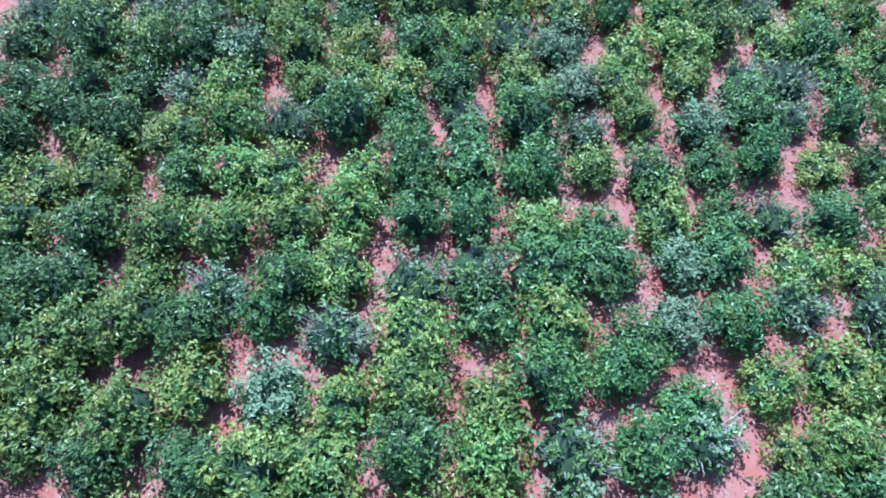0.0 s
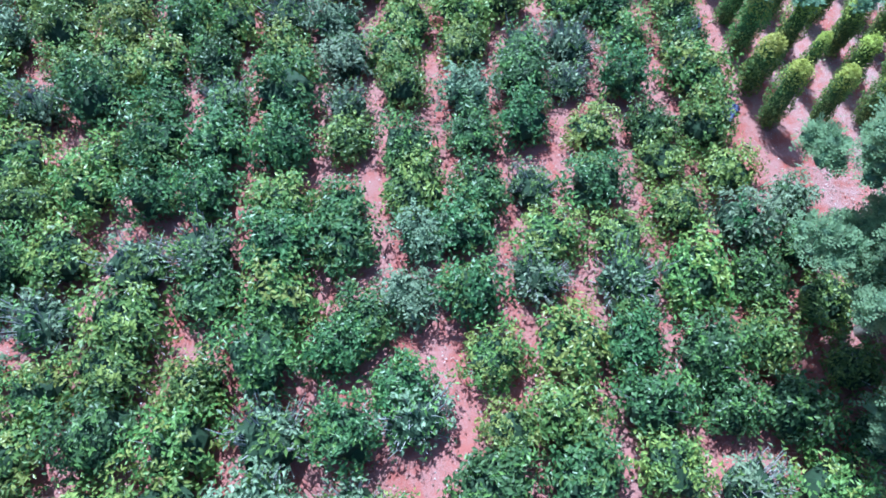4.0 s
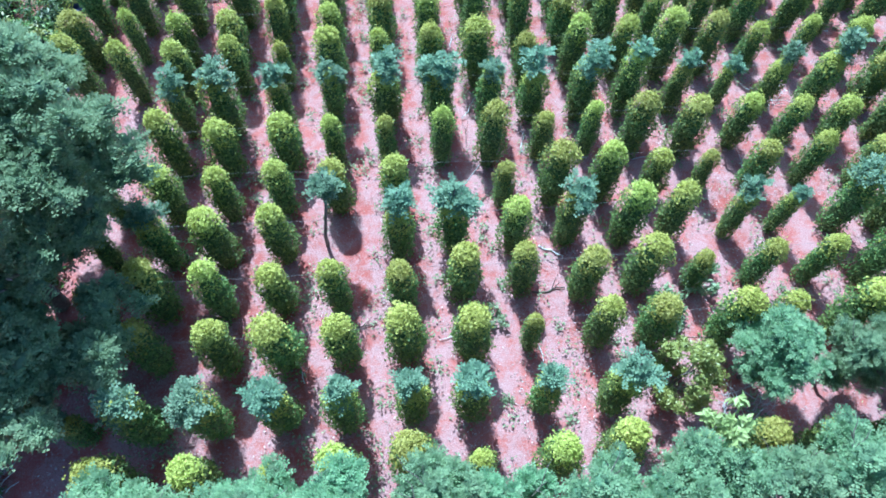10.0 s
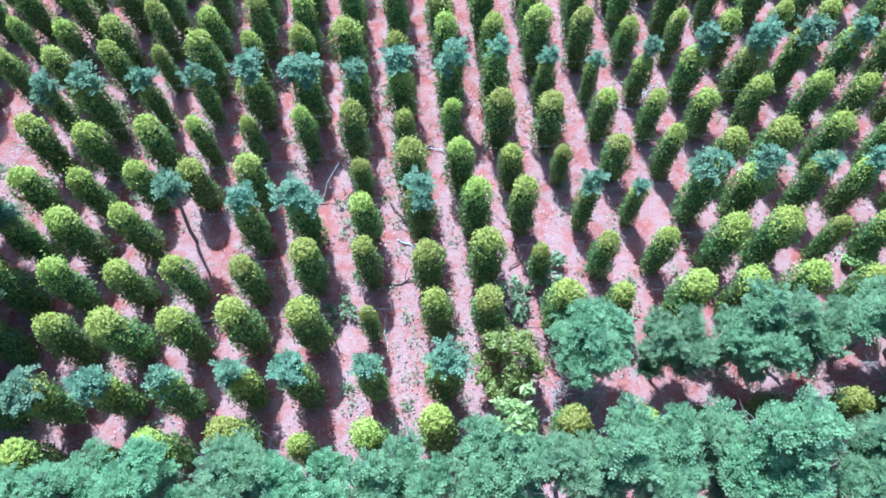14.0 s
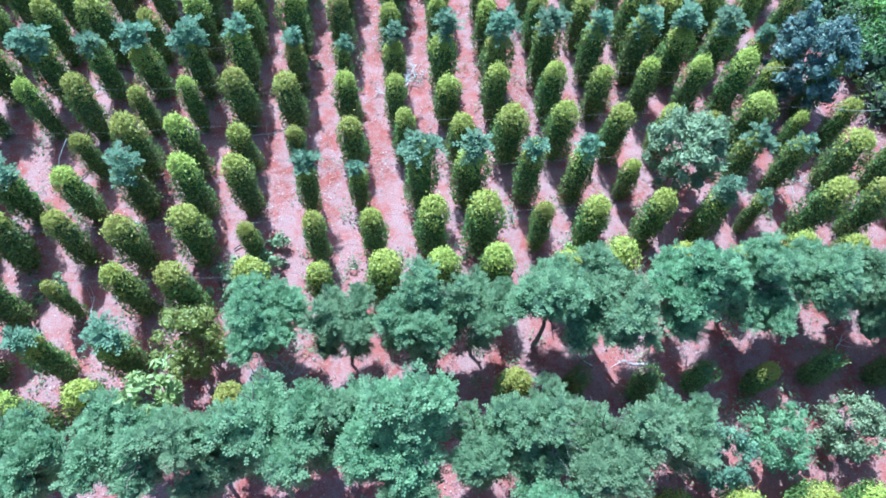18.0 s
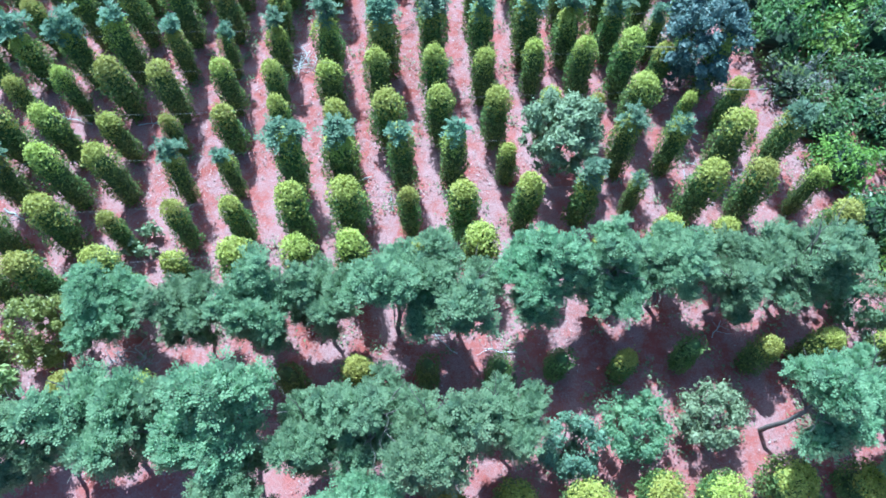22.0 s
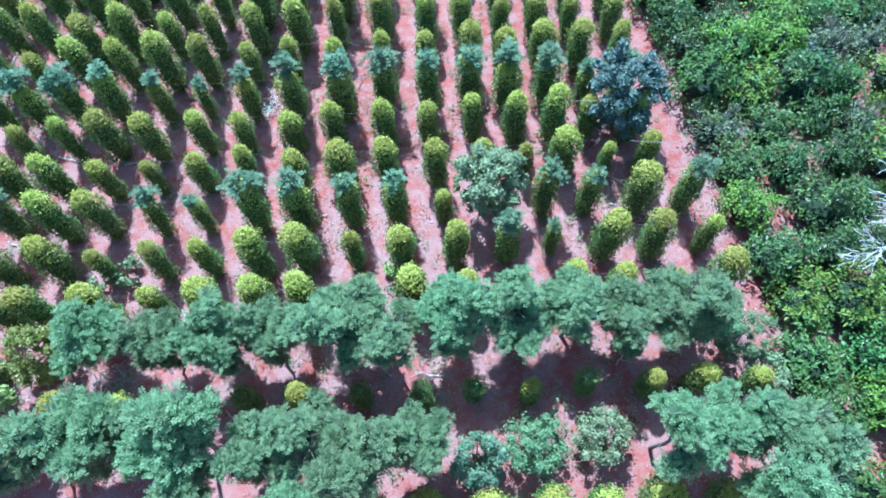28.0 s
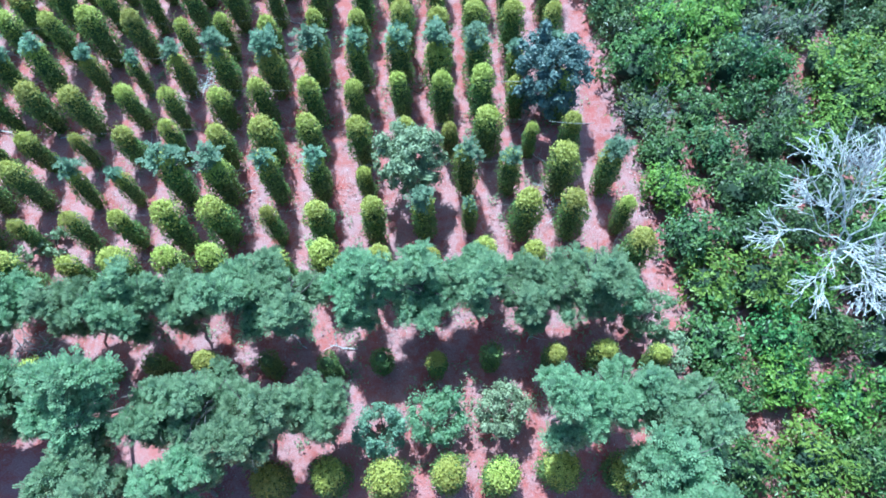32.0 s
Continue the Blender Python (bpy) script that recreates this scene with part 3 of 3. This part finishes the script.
def coffee_fields():
    rng = np.random.default_rng(8)
    for gi in range(-20, -3):
        for gj in range(-7, 9):
            x, y = 2.95 * (gi + 4) - 12.75 + rng.normal(0, 0.30), 2.75 * gj + rng.normal(0, 0.34) - 0.4
            if y < -19.5:
                continue
            x, y, sc = pushed(x, y, rng.uniform(0.86, 1.18) + (0.10 if x < -28 else 0.0))
            coffee(min(x, -12.6), y, sc, rng, "coffee bushes west of the pepper")
    for gj in range(-7, -1):
        coffee(-10.4 + rng.normal(0, 0.3), 2.6 * gj + rng.normal(0, 0.3), rng.uniform(0.75, 1.0), rng, "coffee bushes west of the pepper")
    for gi in range(0, 8):
        for gj in range(-10, 5):
            y = 2.6 * gj + rng.normal(0, 0.22)
            x = 48.0 + 2.6 * gi + rng.normal(0, 0.22) - 0.15 * max(y, -12.0)
            if x > 68:
                continue
            x, y, sc = pushed(x, y, rng.uniform(0.86, 1.14))
            coffee(x, y, sc, rng, "coffee bushes east of the pepper")


coffee_fields()


def far_coffee():
    """The outermost bushes, joined."""
    names = sorted(FAR_COFFEE)
    sets = [joined(FAR_COFFEE[k]) for k in names]
    v, f_ = joined(sets)
    ob = mesh_object("coffee_planting", v, f_, bpy.data.materials[names[0]])
    for k in names[1:]:
        ob.data.materials.append(bpy.data.materials[k])
    ob.data.polygons.foreach_set("material_index", np.repeat(np.arange(len(names)), [len(q[1]) for q in sets]).astype(np.int32))
    tagged(ob, "outer coffee bushes, green with pale twigs, on red soil", "coffee bushes", kind="stuff")


far_coffee()


# ---- shade trees ----
def limb_system(rng, base_r, height, spread, n, low=0.35):
    """A trunk and limbs; gives the mesh and the limb ends."""
    parts = [tube(bent(rng, (0, 0, -0.2), (rng.normal(0, 0.15), rng.normal(0, 0.15), height * 0.72), 6, 0.04), np.linspace(base_r, base_r * 0.35, 6), 9)]
    ends = []
    for k in range(n):
        th = 2 * math.pi * (k + rng.uniform(-0.3, 0.3)) / n
        z0 = height * rng.uniform(low, 0.65)
        r = spread * rng.uniform(0.55, 0.95)
        e = np.array([r * math.cos(th), r * math.sin(th), height * rng.uniform(0.55, 0.92)])
        parts.append(tube(bent(rng, (0, 0, z0), e, 5, 0.1), np.linspace(base_r * 0.42, base_r * 0.10, 5), 6))
        ends.append(e)
        for q in range(2):
            e2 = e + rng.normal(0, spread * 0.22, 3)
            parts.append(tube(bent(rng, e * 0.65 + np.array([0, 0, z0 * 0.35]), e2, 4, 0.1), np.linspace(base_r * 0.2, base_r * 0.05, 4), 5))
            ends.append(e2)
    return joined(parts), np.array(ends)


def feather_tree(seed, height, spread):
    rng = np.random.default_rng(seed)
    wood, ends = limb_system(rng, 0.11, height, spread * 0.9, 7, 0.5)
    n = 15
    big = unit(rng.normal(0, 1, (n, 3)) + np.array([0, 0, 0.25])) * rng.uniform(0.35, 0.95, (n, 1))
    big = big * np.array([spread * 1.02, spread * 1.02, height * 0.30]) + np.array([0, 0, height * 0.63])
    radii = rng.uniform(0.40, 0.80, n)
    c = clustered(rng, big, radii, 6)
    size = rng.uniform(0.20, 0.42, len(c))
    lv = joined([fronds(rng, c, size * 1.35, 46, 0.29), puffs(rng, c, size * 1.35, 40, 0.09, width=0.45, loose=0.5)])
    # lumps behind the fronds, in the colour darkened for shade
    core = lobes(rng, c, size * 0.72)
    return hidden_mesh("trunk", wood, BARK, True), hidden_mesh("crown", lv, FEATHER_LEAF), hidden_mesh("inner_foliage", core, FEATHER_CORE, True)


FEATHERS = [feather_tree(200 + k, h, sp) for k, (h, sp) in enumerate(((6.1, 1.6), (6.5, 1.75), (5.8, 1.5), (6.3, 1.8), (6.0, 1.65)))]


def row_of_trees(xs, y_of, rng, label):
    for x in xs:
        wood, crown, core = FEATHERS[int(rng.integers(len(FEATHERS)))]
        s, w = rng.uniform(0.84, 1.08), rng.uniform(0.88, 1.10)
        thing = root("feathery_tree", pose(x + rng.normal(0, 0.2), y_of(x) + rng.normal(0, 0.25), 0, 0, 0, rng.uniform(0, 360)) @ Matrix.Diagonal((s * w, s * w, s, 1)),
                     label, "tree", "rows of feathery shade trees")
        joint_mesh(wood, "trunk", thing)
        top = joint_mesh(crown, "crown", thing, "grey-green feathery foliage")
        # filler lumps with the crown's shade in their colour
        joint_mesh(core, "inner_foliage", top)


def tree_rows():
    rng = np.random.default_rng(31)
    row_of_trees([18.5, 21.0, 23.9, 26.2, 28.9, 31.2, 34.0, 36.6, 39.0, 41.2, 43.8], lambda x: -16.4, rng, "grey-green feathery shade tree over red soil and litter")
    row_of_trees([-3.1, 0.3, 3.7, 6.2, 8.5, 11.5, 14.5, 16.8, 19.0, 21.2, 23.6, 25.8, 27.6], lambda x: -20.9, rng, "grey-green feathery shade tree in a close row")
    row_of_trees([29.6, 32.3, 41.7, 44.4, 46.8], lambda x: -21.6 if x < 30 or x > 46 else -21.2, rng, "grey-green feathery shade tree in a broken row")
    row_of_trees([23.4, 27.4, 45.8], lambda x: -24.0, rng, "grey-green feathery shade tree at the field edge")


tree_rows()


def big_tree():
    rng = np.random.default_rng(77)
    wood, ends = limb_system(rng, 0.36, 11.6, 4.6, 13, 0.25)
    n = 74
    big = unit(rng.normal(0, 1, (n, 3)) + np.array([0, 0, 0.2])) * rng.uniform(0.5, 1.0, (n, 1))
    a = np.arctan2(big[:, 1], big[:, 0])
    lump = 1 + 0.13 * np.sin(3 * a + 1.0) + 0.07 * np.sin(7 * a)
    big = big * np.stack([5.2 * lump, 5.7 * lump, np.full(n, 4.6)], 1) + np.array([0.0, -0.5, 7.7])
    lobe = unit(rng.normal(0, 1, (9, 3))) * rng.uniform(0.4, 0.8, (9, 1)) * np.array([2.1, 2.1, 1.9]) + np.array([1.4, 5.4, 7.6])
    skirt = unit(rng.normal(0, 1, (38, 3))) * rng.uniform(0.3, 1.0, (38, 1)) * np.array([4.6, 3.2, 2.6]) + np.array([1.2, -4.2, 4.6])
    side = unit(rng.normal(0, 1, (16, 3))) * rng.uniform(0.3, 1.0, (16, 1)) * np.array([1.3, 3.6, 1.8]) + np.array([3.4, 1.6, 6.0])
    big = np.concatenate([big, lobe, skirt, side, ends[:20] * np.array([0.95, 0.95, 1.0])])
    radii = rng.uniform(0.7, 1.35, len(big))
    c = clustered(rng, big, radii, 9)
    size = rng.uniform(0.24, 0.52, len(c))
    lv = joined([fronds(rng, c, size * 1.35, 46, 0.34), puffs(rng, c, size * 1.35, 44, 0.10, width=0.45, loose=0.5)])
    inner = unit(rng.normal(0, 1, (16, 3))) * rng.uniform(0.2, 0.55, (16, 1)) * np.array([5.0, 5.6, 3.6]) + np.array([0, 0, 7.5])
    # outer and deep lumps, both coloured with painted crown shade
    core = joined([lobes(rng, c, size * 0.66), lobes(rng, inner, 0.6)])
    thing = root("shade_tree", pose(-9.0, -11.2, 0), "large spreading blue-green shade tree beside the soil path", "tree")
    mesh_object("trunk", wood[0], wood[1], BARK, thing, smooth=True)
    mesh_object("crown", lv[0], lv[1], SHADE_TREE_LEAF, thing, "dense blue-green foliage in soft clumps")
    # the lumps whose colour stands for shade between clumps
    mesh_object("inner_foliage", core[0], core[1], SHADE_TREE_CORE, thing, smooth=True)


big_tree()


def small_tree(x, y, height, spread, mat, seed, label, leaf=0.24, clumps=60, count=30, low=0.7):
    rng = np.random.default_rng(seed)
    wood, ends = limb_system(rng, 0.10, height, spread, 7)
    c = unit(rng.normal(0, 1, (clumps, 3)) + np.array([0, 0, 0.2])) * rng.uniform(0.35, 1.0, (clumps, 1)) ** 0.5
    c = c * np.array([spread, spread, height * (1 - low)]) + np.array([0, 0, height * low])
    c[: len(ends)] = ends[:clumps] * np.array([0.8, 0.8, 1.0])
    size = spread * rng.uniform(0.13, 0.26, clumps)
    lv = joined([puffs(rng, c, size, count, leaf, width=0.5, loose=0.5), lobes(rng, c, size * 0.55)])
    thing = root("broadleaf_tree", pose(x, y, 0), label, "tree")
    mesh_object("trunk", wood[0], wood[1], BARK, thing, smooth=True)
    mesh_object("crown", lv[0], lv[1], mat, thing)


small_tree(35.9, -9.3, 4.9, 1.75, PALE_LEAF, 301, "pale green broadleaf tree standing among the pepper columns", 0.17, 120, 56, 0.62)
small_tree(15.2, -19.2, 5.6, 0.95, BRIGHT_LEAF, 303, "slender sapling with a bright light-green top beside the tree row", 0.3, 24, 26, 0.85)
small_tree(43.2, -4.4, 5.4, 2.0, BLUE_LEAF, 302, "dark blue-green broadleaf tree at the end of the pepper rows", 0.17, 140, 56, 0.55)


# ---- dead tree ----
def dead_tree():
    rng = np.random.default_rng(91)
    thing = root("dead_tree", pose(55.5, -14.6, 0), "bare bleached dead tree with many thin branches over coffee bushes", "tree")
    v, f_ = tube(bent(rng, (0, 0, -0.2), (0.2, 0.1, 2.4), 5, 0.04), np.linspace(0.24, 0.17, 5), 9)
    mesh_object("trunk", v, f_, DEAD_WOOD, thing, smooth=True)

    def grow(parts, a, d, ln, r, depth):
        e = a + d * ln
        parts.append(tube(bent(rng, a, e, 4, 0.12), np.linspace(r, max(r * 0.6, 0.016), 4), 5 if depth < 2 else 4))
        if depth >= 4:
            return
        for q in range(4 if depth > 1 else 3):
            d2 = unit(d + rng.normal(0, 0.42, 3) + np.array([0, 0, 0.08]))
            grow(parts, e if q else a + (e - a) * 0.6, d2, ln * rng.uniform(0.6, 0.85), max(r * 0.58, 0.016), depth + 1)

    for k in range(8):
        parts = []
        th = 2 * math.pi * k / 8 + rng.uniform(-0.3, 0.3)
        grow(parts, np.array([0.2, 0.1, 2.3]), unit(np.array([math.cos(th), math.sin(th), rng.uniform(0.7, 1.8)])), rng.uniform(1.9, 2.7), 0.05, 0)
        v, f_ = parts[0]
        limb = mesh_object("limb", v, f_, DEAD_WOOD, thing, smooth=True)
        v, f_ = joined(parts[1:])
        mesh_object("branch_tip", v, f_, DEAD_WOOD, limb, "fine bleached branch tip", smooth=True)


dead_tree()


# ---- odd plants among the rows ----
def bush(name, x, y, radius, height, mat, seed, label, category="bush", leaf=0.13, clumps=54, count=62):
    rng = np.random.default_rng(seed)
    c = unit(rng.normal(0, 1, (clumps, 3))) * rng.uniform(0.4, 1.0, (clumps, 1)) ** 0.5 * np.array([radius, radius, height * 0.45]) + np.array([0, 0, height * 0.52])
    c[:, 2] = np.maximum(c[:, 2], 0.12)
    lv = joined([puffs(rng, c, radius * rng.uniform(0.18, 0.34, clumps), count, leaf, width=0.5, loose=0.6), lobes(rng, c, radius * 0.13)])
    stems = joined([tube(bent(rng, (0, 0, -0.1), c[q], 4, 0.08), (0.05, 0.04, 0.03, 0.015), 5) for q in range(6)])
    thing = root(name, pose(x, y, 0), label, category)
    mesh_object("foliage", lv[0], lv[1], mat, thing)
    mesh_object("woody_frame", stems[0], stems[1], BARK, thing, smooth=True)


bush("young_tree", 34.6, -21.8, 1.15, 2.7, TUFT_LEAF, 401, "blue-green young tree between the shade trees")
bush("young_tree", 37.0, -21.3, 1.25, 2.8, FEATHER_LEAF, 402, "grey-green round young tree between the shade trees")
bush("young_tree", 39.8, -21.2, 1.2, 2.9, PALE_LEAF, 403, "pale green young tree with upright shoots")
bush("overgrown_vine", 15.3, -16.5, 1.3, 3.9, COFFEE_LIGHT, 404, "wide overgrown pepper vine with yellowing leaves", "pepper vine", 0.13, 64, 70)
bush("bright_shrub", 31.3, -12.5, 0.65, 0.9, BRIGHT_LEAF, 406, "low bright green shrub between pepper columns", leaf=0.2, clumps=12)
bush("weed_clump", 16.0, -13.3, 1.0, 0.8, PALE_LEAF, 407, "low pale weeds beside the pepper rows", "weeds", 0.18, 20, 22)
bush("weed_clump", 17.7, -12.1, 0.9, 1.2, PALE_LEAF, 408, "pale leafy weeds beside a pepper column", "weeds", 0.2, 18, 22)
bush("weed_clump", 8.6, -13.2, 0.8, 0.5, PALE_LEAF, 409, "low pale weeds on leaf litter", "weeds", 0.16, 16, 18)
bush("round_bush", 55.2, -0.7, 0.85, 1.5, BLUE_LEAF, 410, "small dark blue-green bush in a bare soil hollow", leaf=0.16)
bush("thin_bush", 47.4, -18.8, 1.0, 2.2, PALE_LEAF, 413, "loose pale bush beside the end of the tree row", leaf=0.13, clumps=30, count=40)
bush("thin_bush", 46.6, -17.0, 1.2, 3.4, FEATHER_LEAF, 411, "thin pale bush at the end of the shade trees", leaf=0.11, clumps=44, count=50)
bush("thin_bush", 45.3, -16.2, 1.3, 3.8, FEATHER_LEAF, 412, "thin greyish bush at the end of the shade trees", leaf=0.11, clumps=44, count=50)


# ---- litter, sticks and sheets ----
def litter():
    rng = np.random.default_rng(55)
    n = 90000
    x = rng.uniform(-8.5, 48, n)
    y = rng.uniform(-26, 11, n)
    keep = (0.9 * np.cos(x * 2 * np.pi / STEP) + 0.8 * np.sin(x * 0.6 + 2 * np.sin(y * 0.35)) * np.sin(y * 0.8 + x * 0.27) + rng.normal(0, 0.5, n) - 0.5 * np.clip((x - 14.0) / 10.0, 0, 1)) > 0.25
    at = np.stack([x[keep], y[keep], np.full(keep.sum(), 0.08) + rng.uniform(0, 0.05, keep.sum())], 1)
    v, f_ = leaves(rng, at, np.tile(np.array([0, 0, 1.0]), (len(at), 1)), 0.085, 0.6, 0.3, 0.35)
    ob = mesh_object("leaf_litter", v, f_, LITTER)
    tagged(ob, "pale dry fallen leaves scattered over red soil", "leaf litter", kind="stuff")
    n = 42000
    x = rng.uniform(-56, 66, n)
    y = rng.uniform(-24, 20, n)
    keep = (x < -9.5) | (x > 47)
    at = np.stack([x[keep], y[keep], np.full(keep.sum(), 0.08)], 1)
    v, f_ = leaves(rng, at, np.tile(np.array([0, 0, 1.0]), (len(at), 1)), 0.10, 0.6, 0.3, 0.35)
    ob = mesh_object("fallen_leaves", v, f_, LITTER)
    tagged(ob, "pale dry fallen leaves under the coffee bushes", "leaf litter", kind="stuff")


litter()


def weeds():
    rng = np.random.default_rng(56)
    spots = np.stack([rng.uniform(-7, 46, 700), rng.uniform(-24, 12, 700)], 1)
    spots[:, 0] = np.round(spots[:, 0] / STEP - 0.5) * STEP + STEP * 0.5 + rng.normal(0, 0.45, 700)
    at = np.repeat(spots, 26, 0) + rng.normal(0, 1, (700 * 26, 2)) * np.repeat(rng.uniform(0.12, 0.36, 700), 26)[:, None]
    at = np.concatenate([at, rng.uniform(0.06, 0.32, (len(at), 1))], 1)
    v, f_ = leaves(rng, at, np.tile(np.array([0, 0, 1.0]), (len(at), 1)), 0.15, 0.5, 0.3, 0.6)
    tagged(mesh_object("weeds", v, f_, PALE_LEAF), "small pale green weeds between the rows", "weeds", kind="stuff")


weeds()


def stick(name, a, b, r, mat, seed, label, category="branch", twigs=0):
    rng = np.random.default_rng(seed)
    a, b = np.array(a, float), np.array(b, float)
    parts = [tube(bent(rng, a, b, 5, 0.06), np.linspace(r, r * 0.5, 5), 6)]
    for k in range(twigs):
        p = a + (b - a) * rng.uniform(0.3, 0.95)
        e = p + (b - a) * rng.uniform(0.1, 0.3) + rng.normal(0, 0.35, 3) + np.array([0, 0, 0.2])
        e[2] = max(e[2], 0.06)
        parts.append(tube(bent(rng, p, e, 3, 0.1), np.linspace(r * 0.45, r * 0.2, 3), 4))
    v, f_ = joined(parts)
    tagged(mesh_object(name, v, f_, mat, smooth=True), label, category)


stick("leaning_pole", (7.6, -7.6, 0.0), (8.8, -6.6, 1.9), 0.035, DEAD_WOOD, 1, "pale wooden pole leaning between pepper columns", "pole")
stick("short_post", (7.2, -9.5, -0.1), (7.25, -9.45, 4.2), 0.07, DEAD_WOOD, 2, "bare pale post without a vine", "post")
stick("fallen_branch", (2.4, -13.2, 0.1), (4.0, -13.0, 0.12), 0.05, DARK_STICK, 3, "dark fallen branch lying across the litter", twigs=3)
stick("fallen_branch", (9.2, -0.8, 0.1), (10.6, -0.9, 0.12), 0.05, DARK_STICK, 4, "long dark fallen branch on pale litter", twigs=3)
stick("fallen_branch", (11.2, -9.8, 0.1), (12.2, -10.4, 0.12), 0.045, DEAD_WOOD, 5, "pale fallen branch on pink soil", twigs=2)
stick("fallen_branch", (10.6, -7.4, 0.1), (11.6, -9.0, 0.12), 0.045, DARK_STICK, 6, "dark fallen branch on pink soil", twigs=3)
stick("fallen_branch", (26.4, -9.5, 0.1), (27.6, -9.1, 0.12), 0.06, DEAD_WOOD, 7, "pale cut branch on bare red soil", twigs=1)
stick("fallen_branch", (10.6, -12.0, 0.1), (12.0, -11.9, 0.12), 0.05, DARK_STICK, 8, "dark fallen branch beside pepper columns", twigs=2)
stick("fallen_branch", (15.6, -13.2, 0.15), (16.9, -15.4, 0.15), 0.06, DARK_STICK, 9, "dark fallen branch beside the overgrown vine", twigs=4)
stick("fallen_branch", (17.4, -18.2, 0.15), (18.7, -19.4, 0.15), 0.06, DARK_STICK, 10, "dark fallen branch on grey litter", twigs=4)


def lane_branches():
    rng = np.random.default_rng(61)
    for k in range(44):
        i, y = int(rng.integers(-1, 18)), rng.uniform(-19.5, 4)
        x = STEP * (i + 0.5) + rng.normal(0, 0.4)
        th, ln = rng.uniform(0, math.pi), rng.uniform(0.7, 1.7)
        pale = rng.uniform() < 0.6
        stick("fallen_branch", (x, y, 0.1), (x + ln * math.cos(th), y + ln * math.sin(th), 0.13), rng.uniform(0.018, 0.035), DEAD_WOOD if pale else DARK_STICK, 500 + k,
              "thin pale dry branch fallen between pepper rows" if pale else "thin dark branch fallen between pepper rows", twigs=4)


lane_branches()


def twig_pile(x, y, radius, n, mat, seed, label):
    rng = np.random.default_rng(seed)
    thing = root("brush_heap", pose(x, y, 0), label, "twigs")
    for k in range(n):
        a = np.array([rng.normal(0, radius * 0.5), rng.normal(0, radius * 0.5), rng.uniform(0.05, 0.4)])
        d = np.array([*rng.normal(0, 1, 2), rng.uniform(-0.1, 0.5)])
        e = a + unit(d) * rng.uniform(0.4, 1.1)
        e[2] = max(e[2], 0.04)
        v, f_ = tube(bent(rng, a, e, 4, 0.15), np.linspace(0.025, 0.008, 4), 4)
        mesh_object("twig", v, f_, mat, thing, smooth=True)


twig_pile(-10.2, -17.8, 1.2, 60, DEAD_WOOD, 21, "heap of white dead twigs under the shade tree")
twig_pile(24.2, -1.9, 0.8, 34, DEAD_WOOD, 22, "heap of pale dead twigs between pepper rows")
twig_pile(17.9, -17.6, 1.0, 46, TWIG, 23, "grey twigs lying under the shade trees")
twig_pile(43.5, -10.3, 1.0, 46, TWIG, 24, "grey dead twigs at the field edge")
twig_pile(12.5, 1.0, 1.0, 40, TWIG, 25, "grey dead twigs on pale litter")


def wire(a, b, sag, label):
    t = np.linspace(0, 1, 14)[:, None]
    a, b = np.array(a, float), np.array(b, float)
    p = a + (b - a) * t
    p[:, 2] -= sag * 4 * (t * (1 - t))[:, 0]
    v, f_ = tube(p, np.full(14, 0.014), 5)
    tagged(mesh_object("wire", v, f_, WIRE, smooth=True), label, "wire")


def row_wire(j):
    p = np.array([(*node(i, j), 3.05 + 0.12 * math.sin(1.7 * i + j)) for i in range(-2, 19)])
    v, f_ = tube(p, np.full(len(p), 0.005), 4)
    tagged(mesh_object("wire", v, f_, DARK_WIRE, smooth=True), "thin grey wire strung along a row of pepper columns", "wire", "wires along the rows")


for j in range(-2, 7):
    row_wire(j)
wire((39.2, -5.1, 3.6), (43.2, -5.3, 3.6), 0.12, "pale wire strung between pepper columns")
wire((42.8, -7.7, 3.5), (45.0, -7.9, 3.5), 0.10, "short pale wire between two pepper columns")


def sheet(x, y, sx, sy, mat, seed, label):
    rng = np.random.default_rng(seed)
    n = 9
    g = np.linspace(-1, 1, n)
    gx, gy = np.meshgrid(g, g)
    r = 1 + 0.18 * np.sin(3 * np.arctan2(gy, gx) + seed)
    v = np.stack([gx * sx * r, gy * sy * r, 0.16 + np.abs(rng.normal(0, 0.05, gx.shape))], -1).reshape(-1, 3)
    i = np.arange((n - 1) * n).reshape(-1, n)[:, :-1].ravel()
    f_ = np.stack([i, i + 1, i + 1 + n, i + n], 1)
    low = v.copy()
    low[:, 2] -= 0.02
    k = len(v)
    ob = mesh_object("plastic_sheet", np.concatenate([v, low]), np.concatenate([f_, f_[:, ::-1] + k]), mat, smooth=True)
    ob.matrix_basis = pose(x, y, 0, 0, 0, 20 * seed)
    tagged(ob, label, "plastic sheet")


sheet(-11.7, 6.8, 0.6, 0.45, BLUE_SHEET, 1, "crumpled dark blue plastic sheet beside the path")
sheet(-11.5, 0.6, 0.7, 0.5, BLUE_SHEET, 2, "crumpled dark blue plastic sheet under a coffee bush")
sheet(-58.4, 10.5, 0.9, 0.6, WHITE_SHEET, 3, "crumpled white plastic sheet among coffee bushes")
